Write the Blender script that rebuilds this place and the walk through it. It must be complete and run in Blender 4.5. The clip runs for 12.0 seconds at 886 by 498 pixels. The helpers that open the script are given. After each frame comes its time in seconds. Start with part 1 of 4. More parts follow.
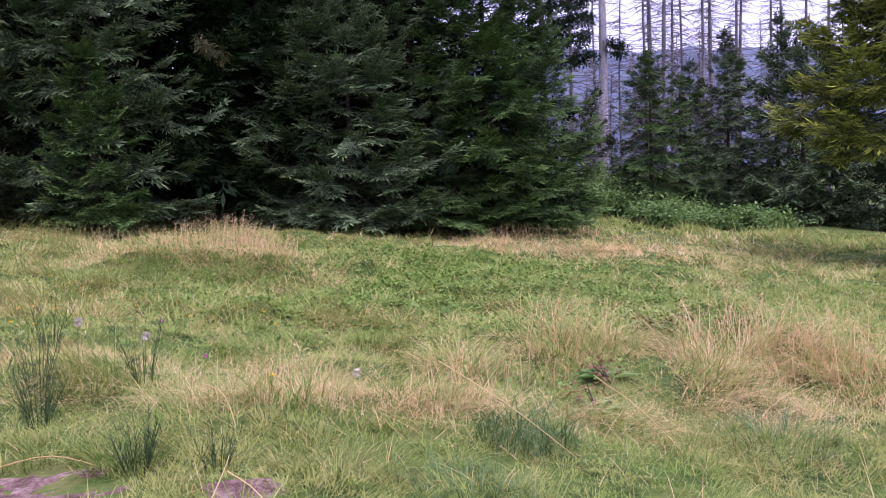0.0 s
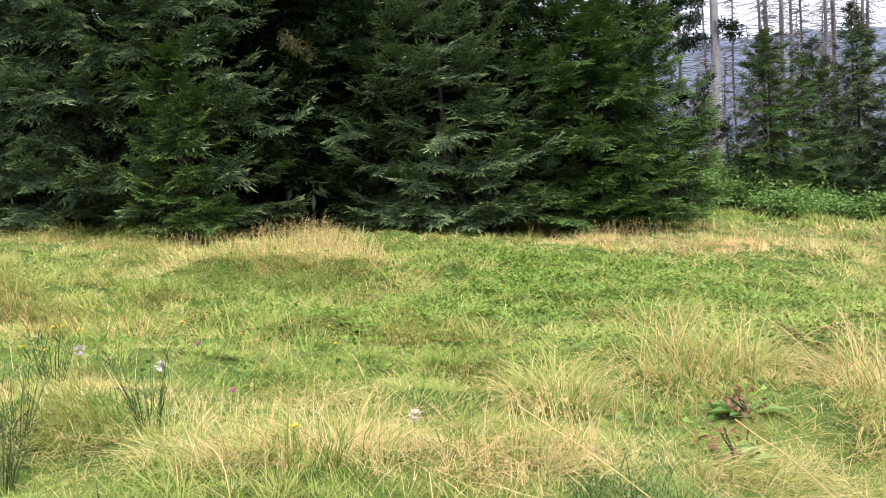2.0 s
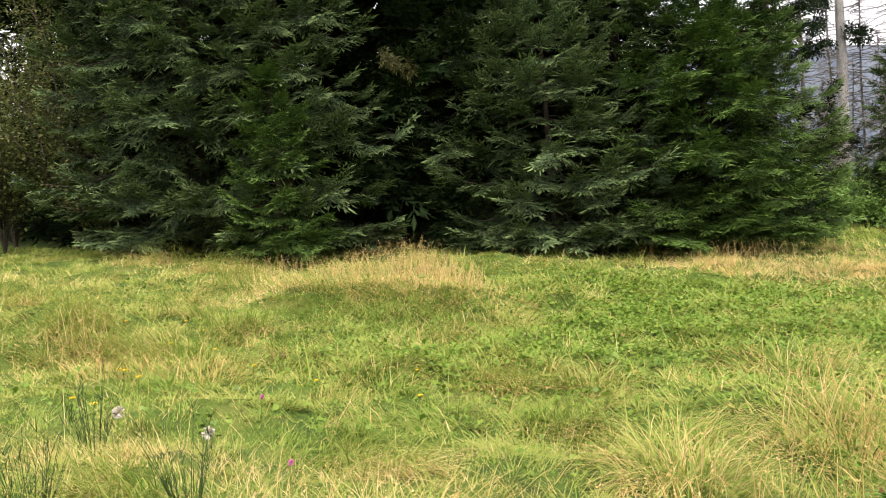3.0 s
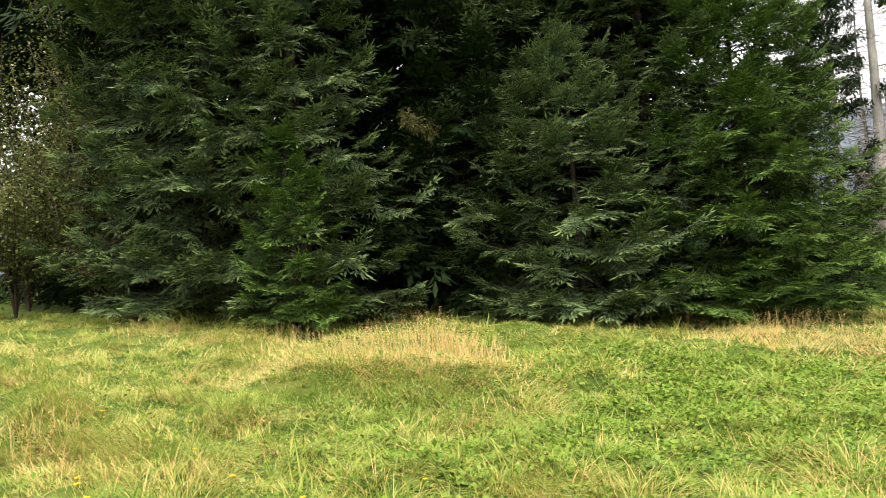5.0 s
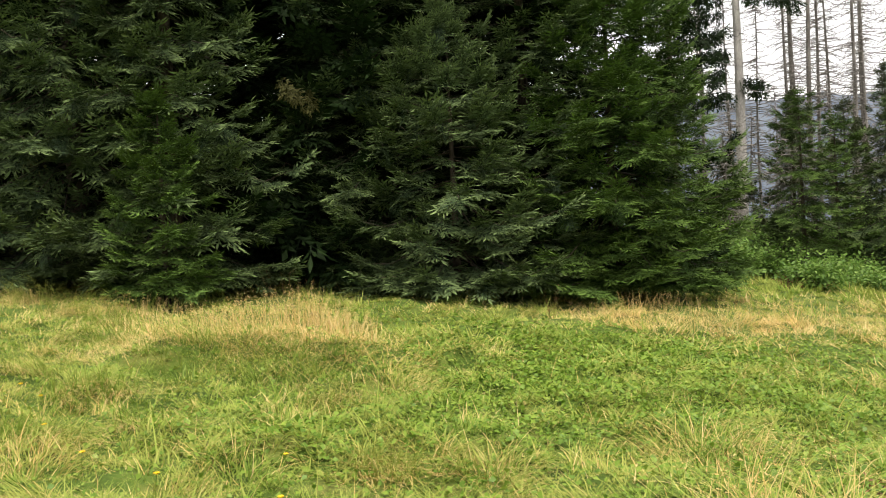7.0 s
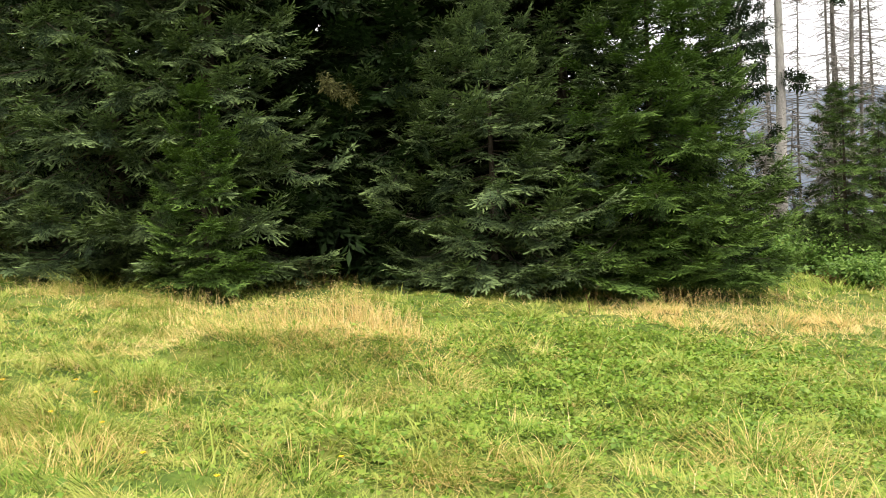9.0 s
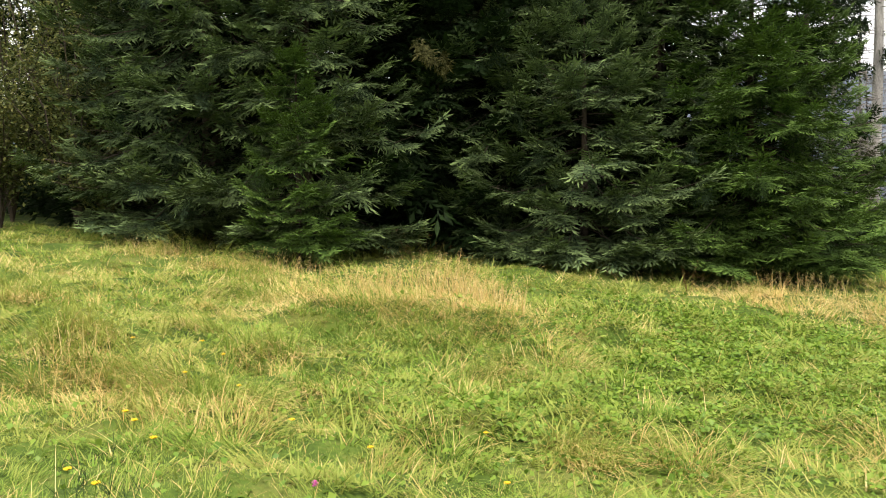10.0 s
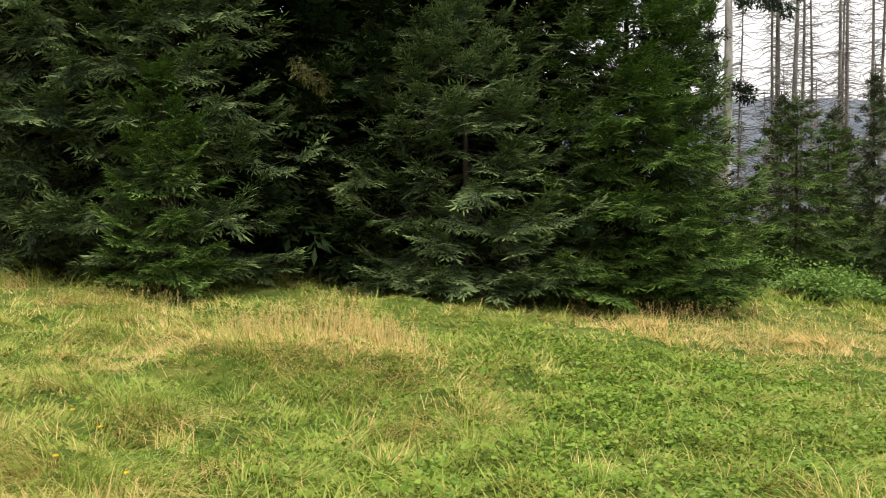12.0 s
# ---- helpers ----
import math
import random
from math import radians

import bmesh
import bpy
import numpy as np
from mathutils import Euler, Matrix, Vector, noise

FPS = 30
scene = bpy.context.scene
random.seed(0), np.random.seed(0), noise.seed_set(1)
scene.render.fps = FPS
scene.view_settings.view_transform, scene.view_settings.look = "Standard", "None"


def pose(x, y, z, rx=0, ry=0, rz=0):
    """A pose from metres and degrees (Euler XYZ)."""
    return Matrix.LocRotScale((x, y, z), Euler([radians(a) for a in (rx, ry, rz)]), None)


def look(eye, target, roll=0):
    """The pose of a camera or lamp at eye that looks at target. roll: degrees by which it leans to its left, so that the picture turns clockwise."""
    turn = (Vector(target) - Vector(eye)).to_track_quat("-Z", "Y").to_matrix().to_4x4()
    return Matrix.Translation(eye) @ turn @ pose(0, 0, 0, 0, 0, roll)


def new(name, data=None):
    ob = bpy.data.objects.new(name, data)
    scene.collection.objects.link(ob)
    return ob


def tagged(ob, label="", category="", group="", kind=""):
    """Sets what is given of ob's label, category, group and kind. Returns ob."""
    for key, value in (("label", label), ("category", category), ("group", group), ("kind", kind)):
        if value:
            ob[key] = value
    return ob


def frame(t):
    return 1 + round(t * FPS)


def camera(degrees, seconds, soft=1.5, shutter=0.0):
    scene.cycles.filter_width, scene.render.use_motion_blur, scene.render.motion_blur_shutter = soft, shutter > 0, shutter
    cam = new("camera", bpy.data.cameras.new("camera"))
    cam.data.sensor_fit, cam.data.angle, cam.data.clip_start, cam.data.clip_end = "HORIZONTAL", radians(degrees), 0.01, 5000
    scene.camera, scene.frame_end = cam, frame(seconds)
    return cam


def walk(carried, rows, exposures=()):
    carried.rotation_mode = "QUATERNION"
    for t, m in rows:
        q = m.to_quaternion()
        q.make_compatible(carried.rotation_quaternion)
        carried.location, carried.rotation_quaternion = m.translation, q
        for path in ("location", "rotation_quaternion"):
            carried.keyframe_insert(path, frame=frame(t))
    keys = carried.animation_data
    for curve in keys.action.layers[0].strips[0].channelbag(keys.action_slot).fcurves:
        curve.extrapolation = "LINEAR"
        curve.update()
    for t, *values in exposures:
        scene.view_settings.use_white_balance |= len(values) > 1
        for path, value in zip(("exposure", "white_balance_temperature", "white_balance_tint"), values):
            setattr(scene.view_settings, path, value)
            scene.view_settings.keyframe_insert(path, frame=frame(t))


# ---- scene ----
cam = camera(53.8, 12.0, 1.0)
# seconds, place in metres, turn in degrees
ROWS = [
    (0.0, 0.275, 1.042, 1.434, 85.08, 2.30, 1.60),
    (0.5, 0.294, 1.065, 1.412, 82.58, 2.47, 1.62),
    (1.0, 0.307, 1.378, 1.370, 82.90, 3.21, 2.76),
    (1.5, 0.320, 1.759, 1.384, 84.60, 3.72, 3.06),
    (2.0, 0.345, 2.186, 1.346, 85.40, 4.17, 8.50),
    (2.5, 0.387, 2.569, 1.383, 86.35, 4.61, 14.04),
    (3.0, 0.277, 2.911, 1.406, 87.02, 4.64, 15.51),
    (4.8, 0.166, 3.661, 1.525, 90.90, 4.73, 17.22),
    (5.0, 0.160, 3.676, 1.527, 90.99, 4.57, 17.30),
    (5.5, 0.154, 3.712, 1.514, 90.26, 3.94, 17.18),
    (6.0, 0.172, 3.710, 1.506, 89.27, 3.41, 15.56),
    (6.5, 0.190, 3.699, 1.510, 89.15, 3.00, 12.91),
    (7.0, 0.232, 3.683, 1.517, 88.98, 2.94, 9.45),
    (7.2, 0.243, 3.669, 1.518, 89.03, 2.94, 7.59),
    (8.8, 0.115, 3.683, 1.595, 88.31, 2.42, 9.44),
    (9.0, 0.082, 3.693, 1.601, 88.40, 2.51, 11.45),
    (9.5, -0.120, 3.742, 1.568, 88.06, 1.24, 15.05),
    (10.0, -0.451, 3.771, 1.598, 86.72, 0.64, 15.53),
    (10.5, -0.629, 3.845, 1.589, 87.08, 1.00, 16.04),
    (11.0, -0.818, 4.136, 1.654, 87.38, 0.87, 16.39),
    (11.5, -0.899, 4.262, 1.718, 87.62, 0.75, 15.34),
    (12.0, -0.999, 4.329, 1.762, 87.82, 0.16, 6.12),
]
EXPOSURES = [(0.0, 0.33, 5200, 56), (0.5, 0.58, 5700, 38), (1.0, 0.42, 6100, 23), (1.5, 0.15, 6250, 22), (2.0, 0.84, 5750, 22), (2.5, 0.72, 6500, 16), (3.0, 0.72, 6550, 16),
             (5.0, 0.95, 6800, 11), (5.5, 0.92, 6800, 11), (6.0, 0.68, 6800, 11), (6.5, 0.65, 6800, 11), (7.0, 0.62, 6800, 11), (9.0, 0.95, 6750, 11), (9.5, 0.8, 6750, 11), (10.0, 0.75, 6750, 11),
             (11.0, 0.85, 6750, 11), (12.0, 0.45, 6800, 11)]
walk(cam, [(t, pose(x, y, z, rx, ry, rz)) for t, x, y, z, rx, ry, rz in ROWS], EXPOSURES)

# ---- light: a bright overcast sky ----
SUN_UP, SUN_ROUND = radians(69), radians(150)
world = bpy.data.worlds.new("sky")
scene.world = world
world.use_nodes = True
wn, wl = world.node_tree.nodes, world.node_tree.links
wn.clear()
sky = wn.new("ShaderNodeTexSky")
sky.sky_type, sky.sun_disc = "NISHITA", False
sky.sun_elevation, sky.sun_rotation = SUN_UP, SUN_ROUND
sky.air_density, sky.dust_density = 1.0, 6.0
tint = wn.new("ShaderNodeMix")
tint.data_type = "RGBA"
tint.inputs[0].default_value = 0.8
tint.inputs[7].default_value = (8.0, 8.0, 8.0, 1)      # the cloud layer
back = wn.new("ShaderNodeBackground")
back.inputs[1].default_value = 0.13
wout = wn.new("ShaderNodeOutputWorld")
wl.new(sky.outputs[0], tint.inputs[6])
wl.new(tint.outputs[2], back.inputs[0])
wl.new(back.outputs[0], wout.inputs[0])

sun = new("sun", bpy.data.lights.new("sun", "SUN"))
sun.data.energy, sun.data.angle, sun.data.color = 3.6, radians(30), (1.0, 0.95, 0.86)
sun.matrix_world = look((0, 0, 30), (30 * math.sin(SUN_ROUND) / math.tan(SUN_UP) * -1, 30 * math.cos(SUN_ROUND) / math.tan(SUN_UP) * -1, 0))

# ---- materials ----


def nodes_of(name):
    m = bpy.data.materials.new(name)
    m.use_nodes = True
    n, l = m.node_tree.nodes, m.node_tree.links
    n.clear()
    return m, n, l, n.new("ShaderNodeOutputMaterial")


def ramp(n, stops):
    r = n.new("ShaderNodeValToRGB")
    e = r.color_ramp.elements
    while len(e) < len(stops):
        e.new(0.5)
    for k, (at, c) in zip(e, stops):
        k.position, k.color = at, (*c, 1)
    return r


def mixed(n, l, kind, fac, a, b):
    m = n.new("ShaderNodeMix")
    m.data_type, m.blend_type = "RGBA", kind
    for slot, v in ((0, fac), (6, a), (7, b)):
        if isinstance(v, (int, float)):
            m.inputs[slot].default_value = v
        elif isinstance(v, tuple):
            m.inputs[slot].default_value = (*v, 1)
        else:
            l.new(v, m.inputs[slot])
    return m.outputs[2]


def leafy(name, stops, tip, patch, through_light=0.3, rough=0.5, tip_amount=0.6, gloss=0.25, patch_scale=0.8, blend="MULTIPLY", share=1.0):
    """Leaf or blade: a tone for each leaf, paler towards its tip, patches of another tone."""
    m, n, l, out = nodes_of(name)
    geo = n.new("ShaderNodeNewGeometry")
    tones = ramp(n, stops)
    l.new(geo.outputs["Random Per Island"], tones.inputs[0])
    at = n.new("ShaderNodeAttribute")
    at.attribute_name = "tip"
    k = n.new("ShaderNodeMath")
    k.operation = "MULTIPLY"
    k.inputs[1].default_value = tip_amount
    l.new(at.outputs["Fac"], k.inputs[0])
    c = mixed(n, l, "MIX", k.outputs[0], tones.outputs[0], tip)
    noi = n.new("ShaderNodeTexNoise")
    noi.inputs["Scale"].default_value, noi.inputs["Detail"].default_value = patch_scale, 3
    pos = n.new("ShaderNodeNewGeometry")
    l.new(pos.outputs["Position"], noi.inputs["Vector"])
    rr = ramp(n, [(0.40, (0, 0, 0)), (0.62, (share, share, share))])
    l.new(noi.outputs[0], rr.inputs[0])
    c = mixed(n, l, blend, rr.outputs[0], c, patch)
    p = n.new("ShaderNodeBsdfPrincipled")
    l.new(c, p.inputs["Base Color"])
    p.inputs["Roughness"].default_value = rough
    p.inputs["Specular IOR Level"].default_value = gloss
    tr = n.new("ShaderNodeBsdfTranslucent")
    l.new(c, tr.inputs[0])
    mx = n.new("ShaderNodeMixShader")
    mx.inputs[0].default_value = through_light
    l.new(p.outputs[0], mx.inputs[1])
    l.new(tr.outputs[0], mx.inputs[2])
    l.new(mx.outputs[0], out.inputs[0])
    return m


def rough_stuff(name, stops, scale=6.0, bump=0.3, rough=0.9, stretch=(1, 1, 1), fine=40.0):
    """Bark, stone, soil: two scales of noise in the colour and relief."""
    m, n, l, out = nodes_of(name)
    geo = n.new("ShaderNodeTexCoord")
    mp = n.new("ShaderNodeMapping")
    mp.inputs["Scale"].default_value = stretch
    l.new(geo.outputs["Object"], mp.inputs[0])
    a, b = n.new("ShaderNodeTexNoise"), n.new("ShaderNodeTexNoise")
    for t, s in ((a, scale), (b, fine)):
        t.inputs["Scale"].default_value, t.inputs["Detail"].default_value = s, 6
        l.new(mp.outputs[0], t.inputs["Vector"])
    add = n.new("ShaderNodeMath")
    add.operation = "MULTIPLY_ADD"
    add.inputs[1].default_value, add.inputs[2].default_value = 0.5, -0.25
    l.new(b.outputs[0], add.inputs[0])
    s = n.new("ShaderNodeMath")
    l.new(a.outputs[0], s.inputs[0])
    l.new(add.outputs[0], s.inputs[1])
    r = ramp(n, stops)
    l.new(s.outputs[0], r.inputs[0])
    bp = n.new("ShaderNodeBump")
    bp.inputs["Strength"].default_value, bp.inputs["Distance"].default_value = bump, 0.04
    l.new(s.outputs[0], bp.inputs["Height"])
    p = n.new("ShaderNodeBsdfPrincipled")
    p.inputs["Roughness"].default_value = rough
    p.inputs["Specular IOR Level"].default_value = 0.2
    l.new(r.outputs[0], p.inputs["Base Color"])
    l.new(bp.outputs[0], p.inputs["Normal"])
    l.new(p.outputs[0], out.inputs[0])
    return m


NEEDLE = leafy("spruce_needles", [(0, (0.008, 0.018, 0.009)), (0.5, (0.018, 0.036, 0.018)), (1, (0.036, 0.062, 0.031))],
               (0.200, 0.280, 0.105), (0.78, 0.78, 0.72), 0.08, 0.6, 0.9, 0.1)
NEEDLE_FRESH = leafy("fresh_spruce_needles", [(0, (0.012, 0.028, 0.007)), (0.5, (0.022, 0.050, 0.012)), (1, (0.040, 0.076, 0.018))],
                     (0.145, 0.240, 0.050), (0.72, 0.72, 0.62), 0.10, 0.6, 0.9, 0.1)
NEEDLE_LIME = leafy("lime_spruce_needles", [(0, (0.020, 0.042, 0.009)), (1, (0.055, 0.09, 0.014))],
                    (0.42, 0.47, 0.045), (0.75, 0.75, 0.65), 0.2, 0.6, 0.95, 0.12)
NEEDLE_DARK = leafy("dark_spruce_needles", [(0, (0.005, 0.012, 0.004)), (1, (0.010, 0.022, 0.006))],
                    (0.022, 0.045, 0.010), (0.7, 0.7, 0.65), 0.08, 0.65, 0.6, 0.08)
NEEDLE_DULL = leafy("sparse_grey_needles", [(0, (0.035, 0.05, 0.022)), (1, (0.07, 0.09, 0.04))],
                    (0.13, 0.15, 0.07), (0.8, 0.8, 0.75), 0.1, 0.65, 0.6, 0.08)
NEEDLE_BROWN = leafy("browned_needles", [(0, (0.04, 0.05, 0.018)), (1, (0.08, 0.075, 0.03))],
                     (0.17, 0.16, 0.06), (0.8, 0.8, 0.7), 0.15, 0.6, 0.5, 0.1)
GRASS = leafy("meadow_grass", [(0, (0.07, 0.165, 0.018)), (0.4, (0.125, 0.24, 0.030)), (0.75, (0.20, 0.30, 0.046)), (1, (0.36, 0.37, 0.10))],
              (0.38, 0.43, 0.10), (0.44, 0.42, 0.12), 0.35, 0.6, 0.5, 0.1, 1.5, "MIX", 0.55)
STRAW = leafy("dry_grass", [(0, (0.48, 0.34, 0.13)), (0.5, (0.66, 0.49, 0.21)), (1, (0.78, 0.63, 0.35))],
              (0.76, 0.58, 0.29), (0.92, 0.88, 0.78), 0.35, 0.7, 0.5, 0.05)
SEDGE = leafy("tussock_grass", [(0, (0.06, 0.14, 0.014)), (0.5, (0.13, 0.23, 0.028)), (1, (0.28, 0.34, 0.065))],
              (0.34, 0.36, 0.09), (0.9, 0.85, 0.7), 0.3, 0.5, 0.4)
BLUE_SEDGE = leafy("bluish_tussock_grass", [(0, (0.04, 0.10, 0.022)), (0.6, (0.08, 0.17, 0.038)), (1, (0.18, 0.26, 0.08))],
                   (0.22, 0.30, 0.10), (0.9, 0.85, 0.8), 0.3, 0.5, 0.4)
RUSH = leafy("rush_stems", [(0, (0.03, 0.065, 0.016)), (1, (0.08, 0.13, 0.035))], (0.06, 0.08, 0.03), (0.9, 0.85, 0.8), 0.1, 0.6, 0.4)
WEED = leafy("weed_leaves", [(0, (0.08, 0.160, 0.018)), (0.6, (0.155, 0.25, 0.030)), (1, (0.26, 0.34, 0.055))],
             (0.20, 0.31, 0.04), (0.85, 0.9, 0.8), 0.3, 0.45, 0.3)
BRAMBLE = leafy("undergrowth_leaves", [(0, (0.05, 0.12, 0.015)), (0.6, (0.13, 0.24, 0.035)), (1, (0.23, 0.33, 0.08))],
                (0.2, 0.3, 0.1), (0.8, 0.85, 0.8), 0.35, 0.5, 0.3)
HAZEL = leafy("broadleaf", [(0, (0.040, 0.062, 0.018)), (0.6, (0.095, 0.12, 0.035)), (1, (0.27, 0.26, 0.08))],
              (0.20, 0.22, 0.07), (0.75, 0.75, 0.65), 0.3, 0.5, 0.3)
BARK = rough_stuff("spruce_bark", [(0.3, (0.03, 0.024, 0.018)), (0.7, (0.10, 0.078, 0.06))], 8, 0.6, 0.95, (1, 1, 0.3))
GREYBARK = rough_stuff("grey_bark", [(0.3, (0.22, 0.21, 0.20)), (0.7, (0.48, 0.46, 0.43))], 5, 0.4, 0.95, (1, 1, 0.3))
DEADWOOD = rough_stuff("dead_wood", [(0.3, (0.10, 0.09, 0.082)), (0.7, (0.26, 0.24, 0.22))], 5, 0.4, 0.95, (1, 1, 0.3))
STONE = rough_stuff("field_stone", [(0.32, (0.05, 0.04, 0.032)), (0.45, (0.17, 0.13, 0.10)), (0.6, (0.23, 0.18, 0.145)), (0.75, (0.12, 0.118, 0.105))], 11, 1.0, 0.9)
SOIL = rough_stuff("bare_soil", [(0.3, (0.07, 0.042, 0.028)), (0.5, (0.16, 0.10, 0.072)), (0.72, (0.30, 0.215, 0.165))], 14, 1.0, 0.95, (1, 1, 1), 60)
TURF = rough_stuff("turf", [(0.3, (0.030, 0.055, 0.008)), (0.5, (0.065, 0.105, 0.014)), (0.7, (0.12, 0.13, 0.03))], 2.2, 0.8, 1.0, (1, 1, 1), 30)
# far hill: distance haze is put into its blue-grey base colour
HILL = rough_stuff("hazed_far_forest", [(0.35, (0.070, 0.088, 0.120)), (0.6, (0.115, 0.135, 0.165))], 0.06, 0.4, 1.0, (1, 1, 1), 0.5)


def plain(name, colour, rough=0.7):
    return rough_stuff(name, [(0.3, tuple(c * 0.8 for c in colour)), (0.7, colour)], 30, 0.1, rough)


YELLOW = plain("yellow_petals", (0.75, 0.5, 0.02))
PINK = plain("pink_petals", (0.65, 0.16, 0.42))
FLUFF = plain("seed_fluff", (0.60, 0.54, 0.46))
RUST = leafy("rust_leaves", [(0, (0.10, 0.045, 0.018)), (1, (0.22, 0.11, 0.045))], (0.2, 0.10, 0.04), (0.9, 0.9, 0.9), 0.2)

# ---- helpers for meshes ----
rng = np.random.default_rng(7)


def mesh_of(name, verts, tris, material, tips=None, smooth=False):
    me = bpy.data.meshes.new(name)
    verts, tris = np.asarray(verts, dtype=np.float32), np.asarray(tris, dtype=np.int32)
    me.vertices.add(len(verts))
    me.vertices.foreach_set("co", verts.ravel())
    me.loops.add(tris.size)
    me.loops.foreach_set("vertex_index", tris.ravel())
    me.polygons.add(len(tris))
    me.polygons.foreach_set("loop_start", np.arange(len(tris), dtype=np.int32) * tris.shape[1])
    me.update(calc_edges=True)
    if smooth:
        me.polygons.foreach_set("use_smooth", np.ones(len(tris), dtype=bool))
    if tips is not None:
        me.attributes.new("tip", "FLOAT", "POINT").data.foreach_set("value", np.asarray(tips, dtype=np.float32))
    me.materials.append(material)
    return me


def part_of(name, data, parent=None, label=""):
    ob = new(name, data)
    if parent:
        ob.parent = parent
    return tagged(ob, label)


class Heap:
    """Gathers bits of triangles into one mesh."""

    def __init__(self):
        self.v, self.f, self.t, self.n = [], [], [], 0

    def add(self, v, f, t=None):
        v = np.asarray(v, dtype=np.float32).reshape(-1, 3)
        self.v.append(v)
        self.f.append(np.asarray(f, dtype=np.int32) + self.n)
        self.t.append(np.zeros(len(v)) if t is None else np.asarray(t))
        self.n += len(v)

    def mesh(self, name, material, smooth=False):
        return mesh_of(name, np.concatenate(self.v), np.concatenate(self.f), material, np.concatenate(self.t), smooth)


def tube(heap, path, radii, sides=6):
    """A tapered limb along a path."""
    path = np.asarray(path, dtype=float)
    n = len(path)
    ahead = np.gradient(path, axis=0)
    ahead /= np.linalg.norm(ahead, axis=1)[:, None] + 1e-9
    ref = np.where(np.abs(ahead[:, 2:3]) > 0.9, [[1.0, 0, 0]], [[0, 0, 1.0]])
    a = np.cross(ahead, ref)
    a /= np.linalg.norm(a, axis=1)[:, None]
    b = np.cross(ahead, a)
    ang = np.arange(sides) * 2 * math.pi / sides
    ring = path[:, None] + np.asarray(radii)[:, None, None] * (a[:, None] * np.cos(ang)[None, :, None] + b[:, None] * np.sin(ang)[None, :, None])
    i, j = np.meshgrid(np.arange(n - 1), np.arange(sides), indexing="ij")
    p, q = i * sides + j, i * sides + (j + 1) % sides
    f = np.concatenate([np.stack([p, q, q + sides], -1).reshape(-1, 3), np.stack([p, q + sides, p + sides], -1).reshape(-1, 3)])
    heap.add(ring, f)


# ---- the lie of the land ----
MOUNDS = [(-3.3, 12.3, 1.25, 0.26), (-2.3, 12.9, 0.8, 0.14), (2.5, 8.0, 1.1, 0.26), (-5.0, 9.2, 0.9, 0.16), (-0.5, 5.3, 0.9, 0.12),
          (-1.9, 5.8, 0.8, 0.10), (1.5, 6.9, 0.6, 0.08), (0.8, 8.4, 0.8, 0.12),
          (-3.5, 11.0, 0.34, -0.19), (-2.2, 11.75, 0.32, -0.18), (-4.1, 8.2, 0.22, -0.10), (-2.65, 7.7, 0.2, -0.08), (-4.6, 10.4, 0.3, -0.08), (-0.6, 10.0, 0.25, -0.06)]

lumps = np.random.default_rng(23)
for k in range(64):
    # grazed hummocks with hollows at their feet, fewer in the clover
    mx, my = float(lumps.uniform(-8.5, 4.0)), float(lumps.uniform(6.6, 15.5))
    r, h = float(lumps.uniform(0.24, 0.5)), float(lumps.uniform(0.05, 0.13)) * (0.5 if mx > -0.6 else 1.0)
    MOUNDS += [(mx, my, r, h), (mx + float(lumps.uniform(-0.2, 0.2)), my - 0.75 * r, 0.6 * r, -0.9 * h)]


def land(x, y):
    x, y = np.asarray(x, dtype=float), np.asarray(y, dtype=float)
    z = 0.27 - 0.089 * 18 * np.tanh(x / 18) - 0.02 * np.minimum(y, 14) + 0.015 * np.clip(y - 14, 0, 40)
    z = z + 0.035 * np.sin(0.9 * x + 0.6 * y) + 0.03 * np.sin(1.7 * x - 1.1 * y + 1) + 0.02 * np.sin(3.1 * x + 2.3 * y) + 0.015 * np.sin(4.7 * y - 2.9 * x)
    lump = np.sin(5.3 * x + 1.7 * np.sin(2.1 * y)) * np.sin(4.6 * y + 1.9 * np.sin(1.7 * x)) + 0.6 * np.sin(9.1 * x + 2.0 * np.sin(3.9 * y) + 1) * np.sin(8.3 * y + 1.5 * np.sin(4.4 * x))
    z = z + 0.04 * lump * np.clip((y - 3.5) / 4, 0.3, 1) * np.exp(-((y - 9) / 14) ** 2)
    for mx, my, r, h in MOUNDS:
        z = z + h * np.exp(-((x - mx) ** 2 + (y - my) ** 2) / (r * r) * 1.6)
    return z


def build_ground():
    u = np.linspace(-1, 1, 250)
    ax = np.sinh(u * 6.2) / np.sinh(6.2)
    gx, gy = np.meshgrid(-1 + 700 * ax, 9 + 700 * ax, indexing="ij")
    v = np.stack([gx, gy, land(gx, gy)], -1).reshape(-1, 3)
    n = len(u)
    i, j = np.meshgrid(np.arange(n - 1), np.arange(n - 1), indexing="ij")
    p = i * n + j
    f = np.stack([p, p + n, p + n + 1, p + 1], -1).reshape(-1, 4)
    ob = new("ground", mesh_of("ground", v, f, TURF, None, True))
    return tagged(ob, "sloping meadow turf reaching to the forest edge", "ground", kind="structure")


build_ground()


